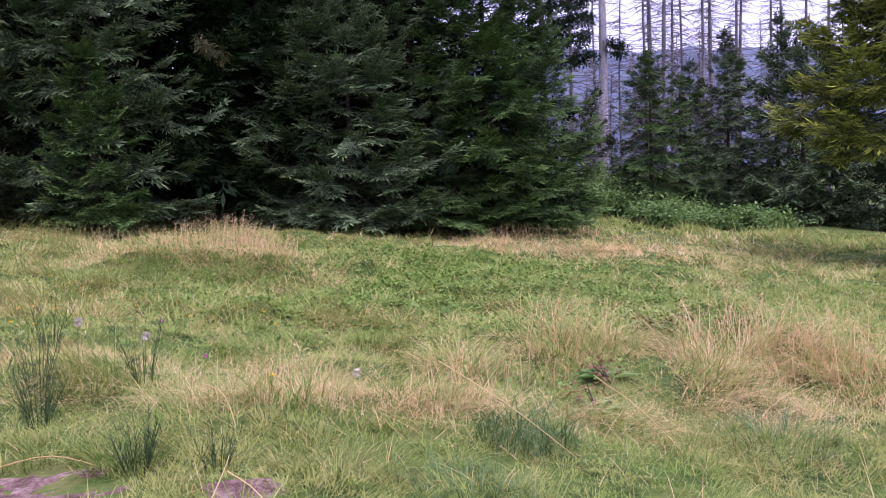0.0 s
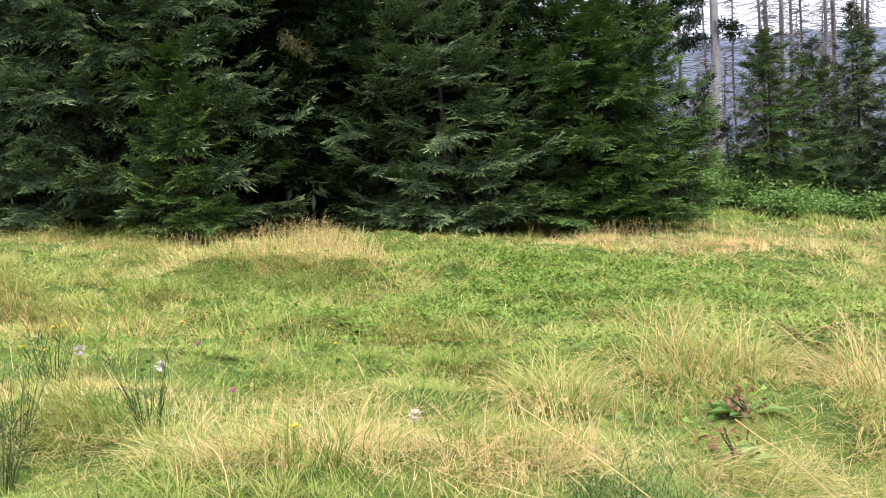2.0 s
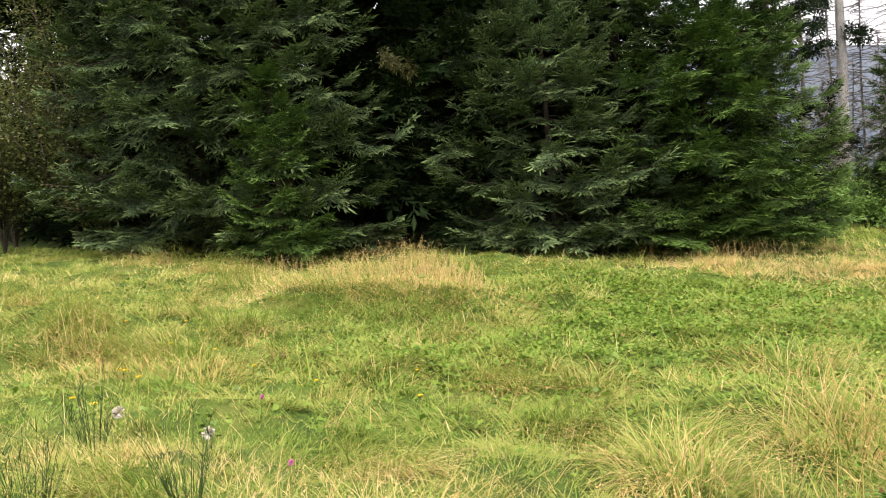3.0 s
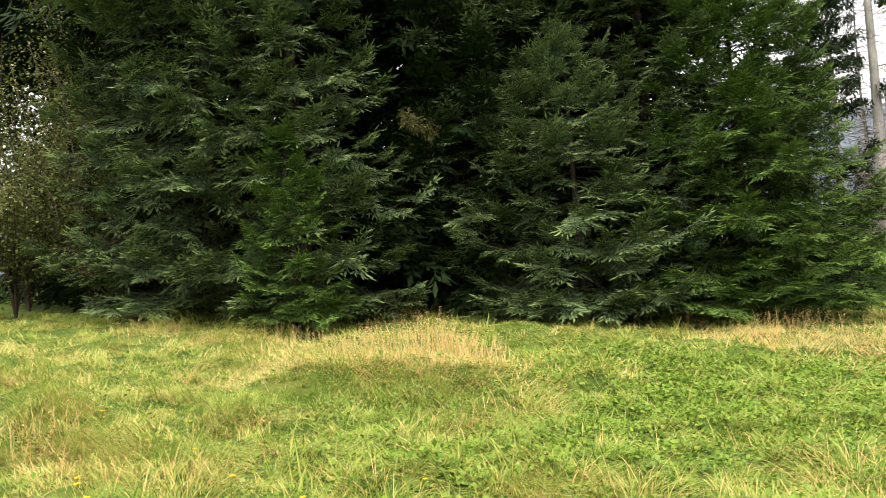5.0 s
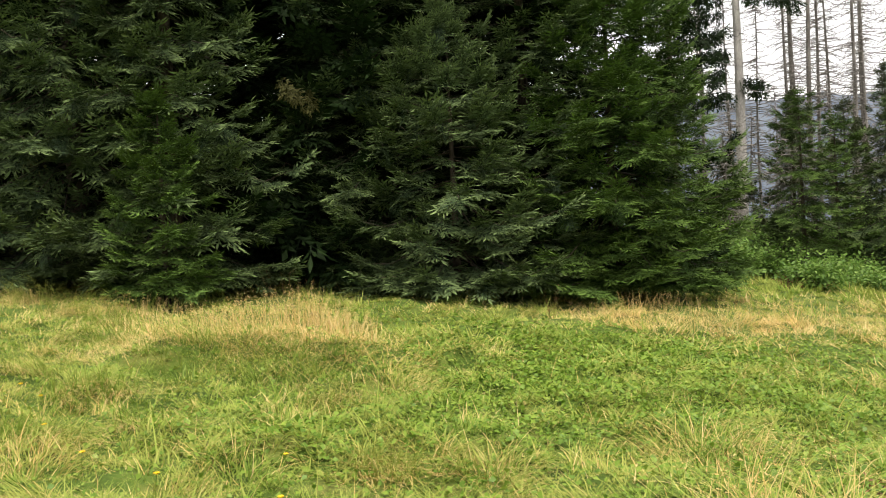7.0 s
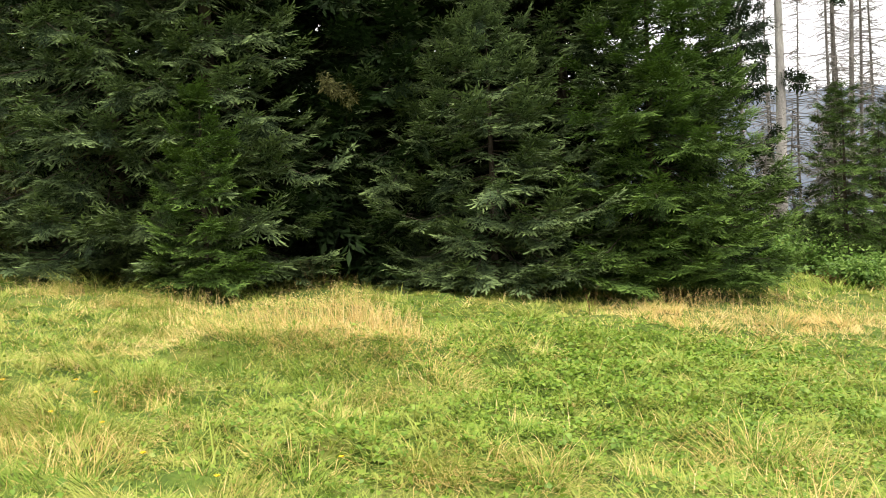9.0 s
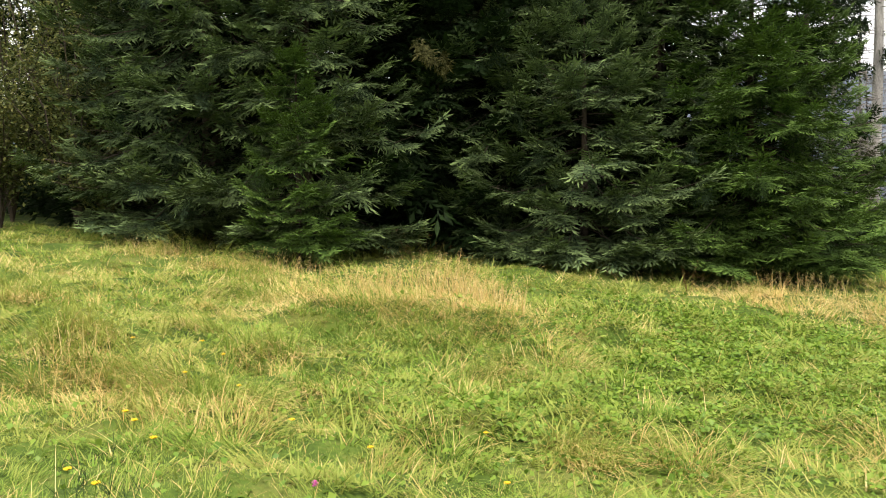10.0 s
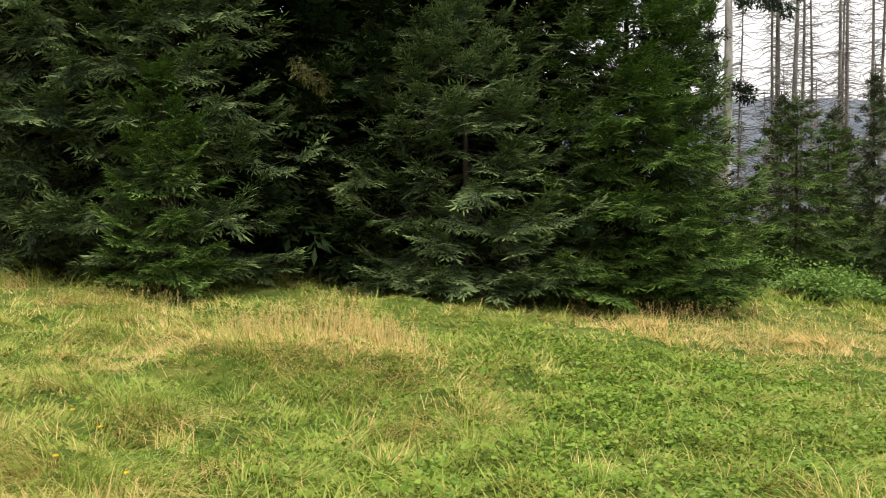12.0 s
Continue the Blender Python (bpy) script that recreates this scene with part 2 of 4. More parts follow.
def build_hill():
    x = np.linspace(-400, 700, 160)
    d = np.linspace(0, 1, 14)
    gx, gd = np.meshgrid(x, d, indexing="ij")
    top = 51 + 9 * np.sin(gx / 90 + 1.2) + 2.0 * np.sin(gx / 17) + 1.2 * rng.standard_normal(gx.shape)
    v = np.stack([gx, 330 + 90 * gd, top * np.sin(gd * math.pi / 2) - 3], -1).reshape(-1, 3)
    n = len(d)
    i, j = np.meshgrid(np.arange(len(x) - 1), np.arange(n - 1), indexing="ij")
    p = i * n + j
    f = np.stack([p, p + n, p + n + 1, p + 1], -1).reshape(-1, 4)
    tagged(new("backdrop", mesh_of("backdrop", v, f, HILL)), "distant forested hill with haze put into its blue colour", "hill", kind="structure")


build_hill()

# ---- spruces ----


def frond_template(seed, pairs, fingers, droop=0.12, finger=0.17, wide=0.040, length=0.42):
    """One flat spray of unit length along x: a stem, side twigs, and short needle-clad shoots that fan out from them."""
    r = np.random.default_rng(seed)
    h = Heap()

    def shoot(p, way, ln, t0, t1):
        way = way / np.linalg.norm(way)
        side = np.cross(way, np.array([r.uniform(-0.5, 0.5), r.uniform(-0.5, 0.5), 1.0]))
        side *= wide * 0.5 * r.uniform(0.75, 1.25) / np.linalg.norm(side)
        m = p + way * ln * 0.42 - np.array([0, 0, wide * 0.35])
        h.add([p, m + side, p + way * ln, m - side], [(0, 1, 2), (0, 2, 3)], [t0, (t0 + t1) / 2, t1, (t0 + t1) / 2])

    def strip(p, q, w):
        side = np.cross(q - p, (0, 0, 1.0))
        side *= w / (np.linalg.norm(side) + 1e-9)
        h.add([p - side, p + side, q], [(0, 1, 2)], [0, 0, 0])

    def twig(p0, way, ln, k, t0, t1):
        way = way / np.linalg.norm(way)
        side = np.cross((0, 0, 1.0), way)
        side /= np.linalg.norm(side)
        strip(p0, p0 + way * ln, 0.012)
        for i in range(k):
            u = (i + 0.8 + r.uniform(-0.3, 0.3)) / (k + 0.6)
            p = p0 + way * ln * u - np.array([0, 0, 0.10 * ln * u * u])
            t = t0 + (t1 - t0) * u
            for sign in (-1, 1):
                if r.uniform() < 0.12:
                    continue
                d = way * r.uniform(0.7, 1.1) + side * sign * r.uniform(0.55, 1.2) + np.array([0, 0, r.uniform(-0.4, 0.55)])
                shoot(p, d, finger * (1.1 - 0.35 * u) * r.uniform(0.65, 1.2), t * 0.6, t)
        shoot(p0 + way * ln * 0.9, way + np.array([0, 0, r.uniform(-0.05, 0.2)]), finger * 1.1, t1 * 0.7, t1)

    for i in range(pairs):
        u = 0.06 + 0.86 * (i + r.uniform(-0.3, 0.3)) / pairs
        for sign in (-1, 1):
            ln = length * (1 - u) ** 0.65 * r.uniform(0.6, 1.15) + 0.05
            a = radians(r.uniform(38, 62))
            way = np.array([math.cos(a), sign * math.sin(a), -droop * r.uniform(-0.3, 2.2)])
            twig(np.array([max(0.02, u), 0, 0]), way, ln, max(1, int(fingers * ln / 0.3 + 0.5)), 0.1 + 0.2 * u, 0.45 + 0.55 * u)
    twig(np.array([0.12, 0, 0]), np.array([1.0, 0.001, 0.03]), 0.82, pairs, 0.2, 1.0)
    v, f, t = np.concatenate(h.v), np.concatenate(h.f), np.concatenate(h.t)
    return v, f, np.clip(t, 0, 1)


FINE = [frond_template(s, 4, 2.4, 0.12, 0.25, 0.055, 0.40) for s in range(8)]
COARSE = [frond_template(40 + s, 4, 1.6, 0.3, 0.25, 0.085) for s in range(5)]


def lay_frond(heap, template, base, way, size, roll=0.0, sag=0.2, young=1.0):
    """A spray from base along way (unit vector). young: scales how pale its tips are."""
    v, f, t = template
    side = np.cross((0, 0, 1.0), way)
    side /= np.linalg.norm(side) + 1e-9
    up = np.cross(way, side)
    cr, sr = math.cos(roll), math.sin(roll)
    side, up = side * cr + up * sr, up * cr - side * sr
    p = base + size * (v[:, :1] * way + v[:, 1:2] * side + v[:, 2:3] * up)
    p[:, 2] -= size * sag * (v[:, 0] ** 2 * 0.5 + v[:, 1] ** 2 * 1.2)
    heap.add(p, f, t * young)


def spruce(name, place, height, radius, label, material=NEEDLE, seed=1, kinds=None, bottom=0.1, top=None, whorl=0.42,
           boughs=9, size=0.75, droop=0.35, power=0.8, facing=None, step=0.36, lean=(0, 0), inner=0.5, tilt=0.25, rising=34, bark=None, wood=0.014, hang=0.25):
    """A spruce: tapered trunk, limbs, and a crown of drooping boughs set with sprays."""
    r = np.random.default_rng(seed)
    kinds = kinds or FINE
    top = top or height
    z0 = float(land(place[0], place[1]))
    root = new(name)
    root.location = (place[0], place[1], z0)
    trunk, crown, limbs = Heap(), Heap(), Heap()
    s = np.linspace(0, 1, 14)
    line = np.stack([lean[0] * s * height, lean[1] * s * height, s * height - 0.1], -1)
    tube(trunk, line, np.maximum(0.012, height * wood * (1 - s) + 0.01), 8)
    z, turn = bottom, r.uniform(0, 6)
    while z < top - 0.05:
        q = z / height
        reach = radius * (1 - q) ** power * (0.5 + 0.5 * min(1, z / 2.0))
        k = max(4, int(boughs * (0.6 + 0.4 * (1 - q)) + 0.5))
        for i in range(k):
            az = turn + (i + r.uniform(-0.35, 0.35)) * 2 * math.pi / k
            out = np.array([math.cos(az), math.sin(az), 0])
            if facing is not None and out[0] * facing[0] + out[1] * facing[1] < -0.15:
                continue
            ln = reach * r.uniform(0.62, 1.16)
            if ln < 0.1:
                continue
            elev = radians(rising - 42 * min(1, (1 - q) * 1.25) + r.uniform(-9, 9))
            zb = z + r.uniform(-0.2, 0.2)
            sag = droop * r.uniform(0.7, 1.3)
            base = np.array([lean[0] * zb, lean[1] * zb, zb])
            plate = r.uniform(-0.25, 0.25)
            low = 0.22 + 0.35 * r.uniform() * min(1.0, height / 6)

            def along(u):
                w = base + out * (ln * u * math.cos(elev))
                w[2] += ln * (u * math.sin(elev) - sag * u ** 1.3 + 0.6 * sag * u ** 5)
                w[2] = max(w[2], low)
                return w
            us = np.linspace(0, 1, 5)
            tube(limbs, [along(u) for u in us], 0.004 + 0.007 * ln * (1 - us), 3)
            count = max(1, int(ln * (1 - inner) / step))
            for m in range(count + 1):
                u = 1 - (1 - inner) * (m / max(1, count)) if count else 0.7
                u = min(0.97, u + r.uniform(-0.03, 0.03))
                p = along(u)
                d = along(min(1.0, u + 0.05)) - along(u - 0.05)
                d /= np.linalg.norm(d)
                sides = ((0.0, 1.0), (0.5, 0.8), (-0.5, 0.8)) if m == 0 else ((0.75, 0.95), (-0.75, 0.95))
                for yaw, sc in sides:
                    down = tilt * r.uniform(-0.1, 1.0) if yaw else -0.1
                    yaw = yaw + r.uniform(-0.3, 0.3)
                    c, sn = math.cos(yaw), math.sin(yaw)
                    w = np.array([d[0] * c - d[1] * sn, d[0] * sn + d[1] * c, d[2] - down + r.uniform(-0.1, 0.1)])
                    w /= np.linalg.norm(w)
                    own_size = min(size * sc * r.uniform(0.65, 1.2), 0.35 * ln + 0.22)
                    lay_frond(crown, kinds[int(r.integers(len(kinds)))], p - w * 0.06, w, own_size, plate + r.uniform(-0.15, 0.15), r.uniform(0.0, 0.3))
                # sprays hung below the bough: the shade there is put in as darker tips
                if r.uniform() < hang:
                    w = np.array([d[0] * 0.5 + r.uniform(-0.3, 0.3), d[1] * 0.5 + r.uniform(-0.3, 0.3), -0.9])
                    lay_frond(crown, kinds[int(r.integers(len(kinds)))], p, w / np.linalg.norm(w), size * r.uniform(0.4, 0.7), r.uniform(-1.5, 1.5), 0.1, 0.15)
        turn += 2.4
        z += whorl * r.uniform(0.8, 1.2) * (0.6 + 0.4 * (1 - q))
    z = top
    while z < height - 0.3:
        reach, k = radius * (1 - z / height) ** power, 5
        for i in range(k):
            az = turn + i * 1.257 + r.uniform(-0.3, 0.3)
            d = np.array([math.cos(az), math.sin(az), 0.1])
            p = np.array([lean[0] * z, lean[1] * z, z])
            tube(limbs, [p, p + d * reach * 0.5, p + d * reach * 0.9 - np.array([0, 0, 0.1 * reach])], np.array([0.02, 0.015, 0.006]), 3)
            for u in np.arange(0.35, 1.0, 0.5):
                for yaw in (0.7, -0.7):
                    w = np.array([math.cos(az + yaw), math.sin(az + yaw), -0.35])
                    lay_frond(crown, COARSE[int(r.integers(len(COARSE)))], p + d * reach * u, w / np.linalg.norm(w), min(1.9, 0.3 + 0.8 * reach), r.uniform(-0.4, 0.4), 0.3)
        turn += 2.4
        z += 0.95
    if height < 30:
        lay_frond(crown, kinds[0], np.array([lean[0] * height, lean[1] * height, height - 0.45]), np.array([0.02, 0.02, 1.0]), 0.6, 0, 0)
    part_of("trunk", trunk.mesh("trunk", bark or BARK, True), root, "straight scaly trunk")
    tagged(part_of("limb", limbs.mesh("limb", BARK), root, "thin bare inner limbs"), kind="stuff")
    tagged(part_of("crown", crown.mesh("crown", material), root), kind="stuff")
    return tagged(root, label, "spruce tree")


SOUTH = (0.1, -1.0)
# front row, from the meadow's upper end to its lower end
FULL = dict(top=7.3, boughs=13, inner=0.42, size=0.62, step=0.28, whorl=0.46)
spruce("spruce", (-9.2, 18.8), 15, 3.2, "tall dark green spruce with long sweeping drooping boughs", seed=3, facing=SOUTH, power=0.7, droop=0.55, **FULL)
spruce("spruce", (-7.2, 18.6), 13, 2.5, "dark green spruce with bright sweeping lower boughs", seed=14, facing=SOUTH, power=0.75, droop=0.6, **FULL)
spruce("spruce", (-6.6, 17.0), 3.6, 1.3, "young spruce with dense bright twigs at the meadow's edge", NEEDLE_FRESH, seed=4, size=0.5, whorl=0.24, step=0.22, facing=SOUTH, hang=0.1)
spruce("spruce", (-4.0, 21.6), 10, 3.0, "broad dark green spruce with drooping boughs down to the grass", seed=5, facing=SOUTH, droop=0.6, power=0.7, **FULL)
spruce("spruce", (-2.3, 20.4), 5.6, 3.1, "broad spruce with layered boughs and a thin leader", seed=6, facing=SOUTH, droop=0.5, boughs=14, power=0.8, whorl=0.42, size=0.62, bottom=0.45, step=0.28)
spruce("spruce", (-1.0, 22.3), 12, 2.8, "tall dense spruce with fine dark green foliage", seed=8, facing=SOUTH, power=0.75, droop=0.45, **FULL)
spruce("spruce", (0.75, 21.9), 7.7, 3.35, "dense spruce with fine green foliage beside the gap", NEEDLE_FRESH, seed=9, facing=(0.5, -0.8), power=0.8, size=0.6, step=0.3, droop=0.42, boughs=18, whorl=0.34, hang=0.2, inner=0.4)
# second and third rows, behind
for k, (x, y, h, rad) in enumerate([(-12.5, 23.5, 16, 3.2), (-10.3, 22.3, 17, 3.2), (-7.6, 22.4, 17, 3.2), (-5.0, 23.6, 18, 3.2), (-2.6, 24.2, 17, 3.2), (-0.6, 24.6, 13, 2.2), (-5.6, 21.9, 16, 2.8), (1.5, 25.4, 6.0, 1.7)]):
    spruce("spruce", (x, y), h, rad + 0.4, "tall dark spruce in the row behind", NEEDLE_DARK, seed=30 + k, kinds=COARSE, top=min(8.4, h), facing=SOUTH, size=1.2, step=0.65, whorl=0.62,
           bottom=0.3, droop=0.5, boughs=10, inner=0.3)
for k, (x, y, h, rad) in enumerate([(-15.5, 25.5, 17, 3.4), (-18.5, 27, 17, 3.4), (-13.0, 27.5, 18, 3.4), (-9.0, 26.5, 18, 3.4), (-6.2, 27.0, 18, 3.4), (-3.6, 27.6, 18, 3.4), (-16.5, 29.5, 18, 3.6), (-20.5, 28.5, 18, 3.6), (-1.6, 26.6, 18, 3.2),
                                    (-11.2, 30.5, 18, 3.8), (-7.6, 31.0, 18, 3.8), (-4.6, 31.0, 18, 3.6), (-14.4, 32.5, 18, 4.0), (-19.0, 33.0, 18, 4.0), (-2.2, 30.2, 18, 3.0), (-23.5, 31.5, 18, 4.0)]):
    spruce("spruce", (x, y), h, rad + 0.5, "tall dark spruce in the rows behind", NEEDLE_DARK, seed=50 + k, kinds=COARSE, top=8.6, facing=SOUTH, size=3.0, step=1.4, whorl=1.1,
           bottom=0.3, droop=0.5, boughs=6, inner=0.25, hang=0.2)

# beyond the gap
YOUNG = dict(size=0.55, step=0.34, whorl=0.36, rising=20, boughs=8, inner=0.3, facing=SOUTH, power=0.55, droop=0.3, hang=0.1)
spruce("spruce", (6.3, 30.0), 5.4, 1.7, "slender young spruce on a thin reddish trunk", NEEDLE_FRESH, seed=50, bottom=1.5, **YOUNG)
spruce("spruce", (7.6, 31.4), 4.8, 1.5, "young spruce with feathery twigs", NEEDLE_FRESH, seed=54, bottom=1.0, **YOUNG)
spruce("spruce", (5.5, 29.6), 1.9, 1.0, "small bushy dark spruce", NEEDLE, seed=55, size=0.45, facing=SOUTH, whorl=0.2, step=0.2)
spruce("spruce", (3.3, 24.6), 0.75, 0.5, "knee-high young spruce at the meadow's edge", NEEDLE_FRESH, seed=56, size=0.3, facing=SOUTH, whorl=0.14, step=0.14, boughs=7)
spruce("spruce", (9.0, 30.6), 5.4, 2.0, "dark thin young spruce", NEEDLE, seed=51, bottom=0.6, **YOUNG)
spruce("spruce", (11.0, 29.4), 6.2, 2.2, "dark young spruce at the edge of the clearing", NEEDLE, seed=57, kinds=COARSE, size=0.8, facing=(-0.3, -0.9), step=0.4, whorl=0.36, power=0.5)
spruce("spruce", (13.2, 28.4), 7.4, 2.5, "dark spruce at the edge of the clearing", NEEDLE, seed=52, kinds=COARSE, size=0.9, facing=(-0.3, -0.9), step=0.45, whorl=0.4, power=0.55)
spruce("spruce", (15.8, 28.0), 9, 2.8, "tall dark spruce at the edge of the clearing", NEEDLE_DARK, seed=58, kinds=COARSE, top=8.5, size=1.3, facing=(-0.3, -0.9), step=0.5, whorl=0.5)
spruce("spruce", (9.2, 17.8), 9.0, 3.3, "spruce with bright lime green shoots", NEEDLE_LIME, seed=53, bottom=3.0, top=6.8, facing=(-0.7, -0.7), droop=0.42, whorl=0.36, boughs=13, power=0.7, size=0.8, step=0.32, hang=0.4)


for k, (x, y, h) in enumerate([(5.0, 35.5, 4.0), (7.2, 35, 6.0), (8.6, 34, 5.6), (10.2, 35, 7.0), (12.0, 34.5, 7.5), (14.2, 34, 8.0), (16.5, 34, 9.0)]):
    spruce("spruce", (x, y), h, 1.9, "thin sickly grey-green spruce", NEEDLE_DULL, seed=210 + k, kinds=COARSE, size=0.75, step=0.45, whorl=0.42, boughs=9, facing=SOUTH, inner=0.3)


def dead_tree(place, height, thick, seed, twigs=90, lean=0.0, label="bare dead spruce with broken thin twigs", first=2.0, reach=1.1, bark=None):
    """A standing dead spruce: bare trunk and many short drooping twigs."""
    r = np.random.default_rng(seed)
    root = new("dead_tree")
    root.location = (place[0], place[1], float(land(*place)) - 0.1)
    trunk, side = Heap(), Heap()
    s = np.linspace(0, 1, 12)
    wave = 0.05 * np.sin(s * 7 + seed)
    line = np.stack([lean * s * height + wave, 0.5 * wave, s * height], -1)
    tube(trunk, line, thick * (1 - 0.75 * s), 7)
    for _ in range(twigs):
        u = r.uniform(first / height, 0.99)
        az = r.uniform(0, 6.28)
        ln = reach * r.uniform(0.25, 1.0) * (1.15 - 0.8 * u)
        p = np.array([lean * u * height + 0.05 * math.sin(u * 7 + seed), 0.025 * math.sin(u * 7 + seed), u * height])
        d = np.array([math.cos(az), math.sin(az), 0])
        dip = r.uniform(-0.15, 0.5)
        w = np.linspace(0, 1, 4)
        path = p + np.outer(w, d) * ln
        path[:, 2] -= dip * ln * w ** 1.5
        tube(side, path, 0.02 * (1 - 0.7 * w), 3)
        for _ in range(int(r.integers(0, 4))):
            v0 = path[int(r.integers(1, 4))]
            e = v0 + np.array([r.uniform(-0.25, 0.25), r.uniform(-0.25, 0.25), r.uniform(-0.25, 0.05)]) * ln
            tube(side, [v0, (v0 + e) / 2, e], np.array([0.010, 0.009, 0.006]), 3)
    part_of("trunk", trunk.mesh("trunk", bark or DEADWOOD, True), root)
    tagged(part_of("twig", side.mesh("twig", DEADWOOD), root, "brittle bare twigs"), kind="stuff")
    return tagged(root, label, "dead tree", "dead spruces beyond the gap")


def hanging_bough(heap, p, way, ln, seed, size=0.7):
    """A drooping old bough hung with sprays, added to a crown."""
    r = np.random.default_rng(seed)
    way = np.array(way, dtype=float)
    for u in np.linspace(0.15, 1, max(3, int(ln / 0.16))):
        q = np.array(p) + way * ln * u + np.array([0, 0, -0.35 * ln * u ** 2])
        for _ in range(2):
            d = np.array([way[0] * 0.4 + r.uniform(-0.4, 0.4), r.uniform(-0.5, 0.3), -1.0 + r.uniform(-0.2, 0.5)])
            d /= np.linalg.norm(d)
            lay_frond(heap, COARSE[int(r.integers(len(COARSE)))], q, d, size * r.uniform(0.6, 1.1), r.uniform(-1.5, 1.5), 0.1)


# a browned bough on the broad spruce
brown = Heap()
for k in range(3):
    hanging_bough(brown, (0.2 * k - 1.05, -2.95 + 0.05 * k, 3.95 - 0.12 * k), (0.5, -0.5, -0.3), 0.3, 300 + k, 0.36)
browned = scene.objects["spruce.003"]
tagged(part_of("browned_bough", brown.mesh("browned_bough", NEEDLE_BROWN), browned, "drooping bough with browned needles"), kind="stuff")

# the pale trunk that stands in the gap, with a few living boughs
tall = dead_tree((6.0, 38.0), 17, 0.24, 5, 60, 0.005, "tall pale-barked spruce with a few hanging dark boughs", 4.5, 1.6, GREYBARK)
tall.name = "thinned_spruce"
live = Heap()
for k, (bx, bz, side, ln) in enumerate([(0, 9.6, -1, 2.6), (0, 8.9, -1, 2.9), (0, 8.2, -1, 2.4), (0, 7.4, -1, 2.6), (0, 6.6, -1, 1.8), (0, 10.4, -1, 2.8), (0, 11.2, -1, 2.4), (0, 10.3, 1, 2.0), (0, 11.0, 1, 2.2), (0, 7.0, 1, 0.8)]):
    hanging_bough(live, (bx, 0, bz), (side, -0.25, 0.1), ln, 70 + k, 0.75)
tagged(part_of("crown", live.mesh("crown", NEEDLE_DARK), tall, "sparse hanging dark boughs"), kind="stuff")
tagged(tall, category="spruce tree")
spruce("spruce", (3.2, 34.0), 13, 2.2, "old spruce with hanging dark boughs behind the dense one", NEEDLE_DARK, seed=61, kinds=COARSE, bottom=4.6, top=11.5, facing=(0.8, -0.6), size=0.8,
       droop=0.7, tilt=0.6, whorl=1.3, boughs=4, hang=0.9, power=0.5)
for k, (x, y, h, r0) in enumerate([(5.0, 41, 15, 0.10), (5.5, 44, 15, 0.08), (8.2, 40, 15, 0.09), (8.65, 40.5, 16, 0.15), (9.0, 40, 16, 0.14), (9.6, 41, 15, 0.10), (10.3, 42, 14, 0.09), (10.6, 40, 15, 0.11),
                                   (11.3, 41, 15, 0.12), (11.9, 43, 14, 0.09), (12.6, 41, 15, 0.10), (13.4, 44, 15, 0.12), (14.2, 42, 14, 0.10), (15.2, 43, 15, 0.10), (16.6, 44, 15, 0.12),
                                   (7.0, 46, 14, 0.08), (7.6, 43, 12, 0.07), (18.2, 45, 15, 0.12)]):
    dead_tree((x, y), h, r0, 80 + k, 210, float(rng.uniform(-0.015, 0.015)), first=3.5, reach=1.9)
for k, (x, y, h) in enumerate([(6.9, 36, 6.5), (7.8, 37, 7.5), (8.8, 36, 7), (5.3, 37, 5), (9.9, 37, 7.5), (11.2, 38, 8), (12.6, 38, 8), (14.0, 38, 8), (4.6, 39, 5), (15.6, 39, 8), (4.9, 34.5, 4.2), (5.9, 35.2, 5.5), (6.6, 34.2, 4.8), (7.3, 36, 6.0), (5.4, 36.5, 6.0)]):
    dead_tree((x, y), h, 0.05, 260 + k, 190, float(rng.uniform(-0.02, 0.02)), "thin dead young spruce full of grey-brown twigs", 0.3, 1.1)


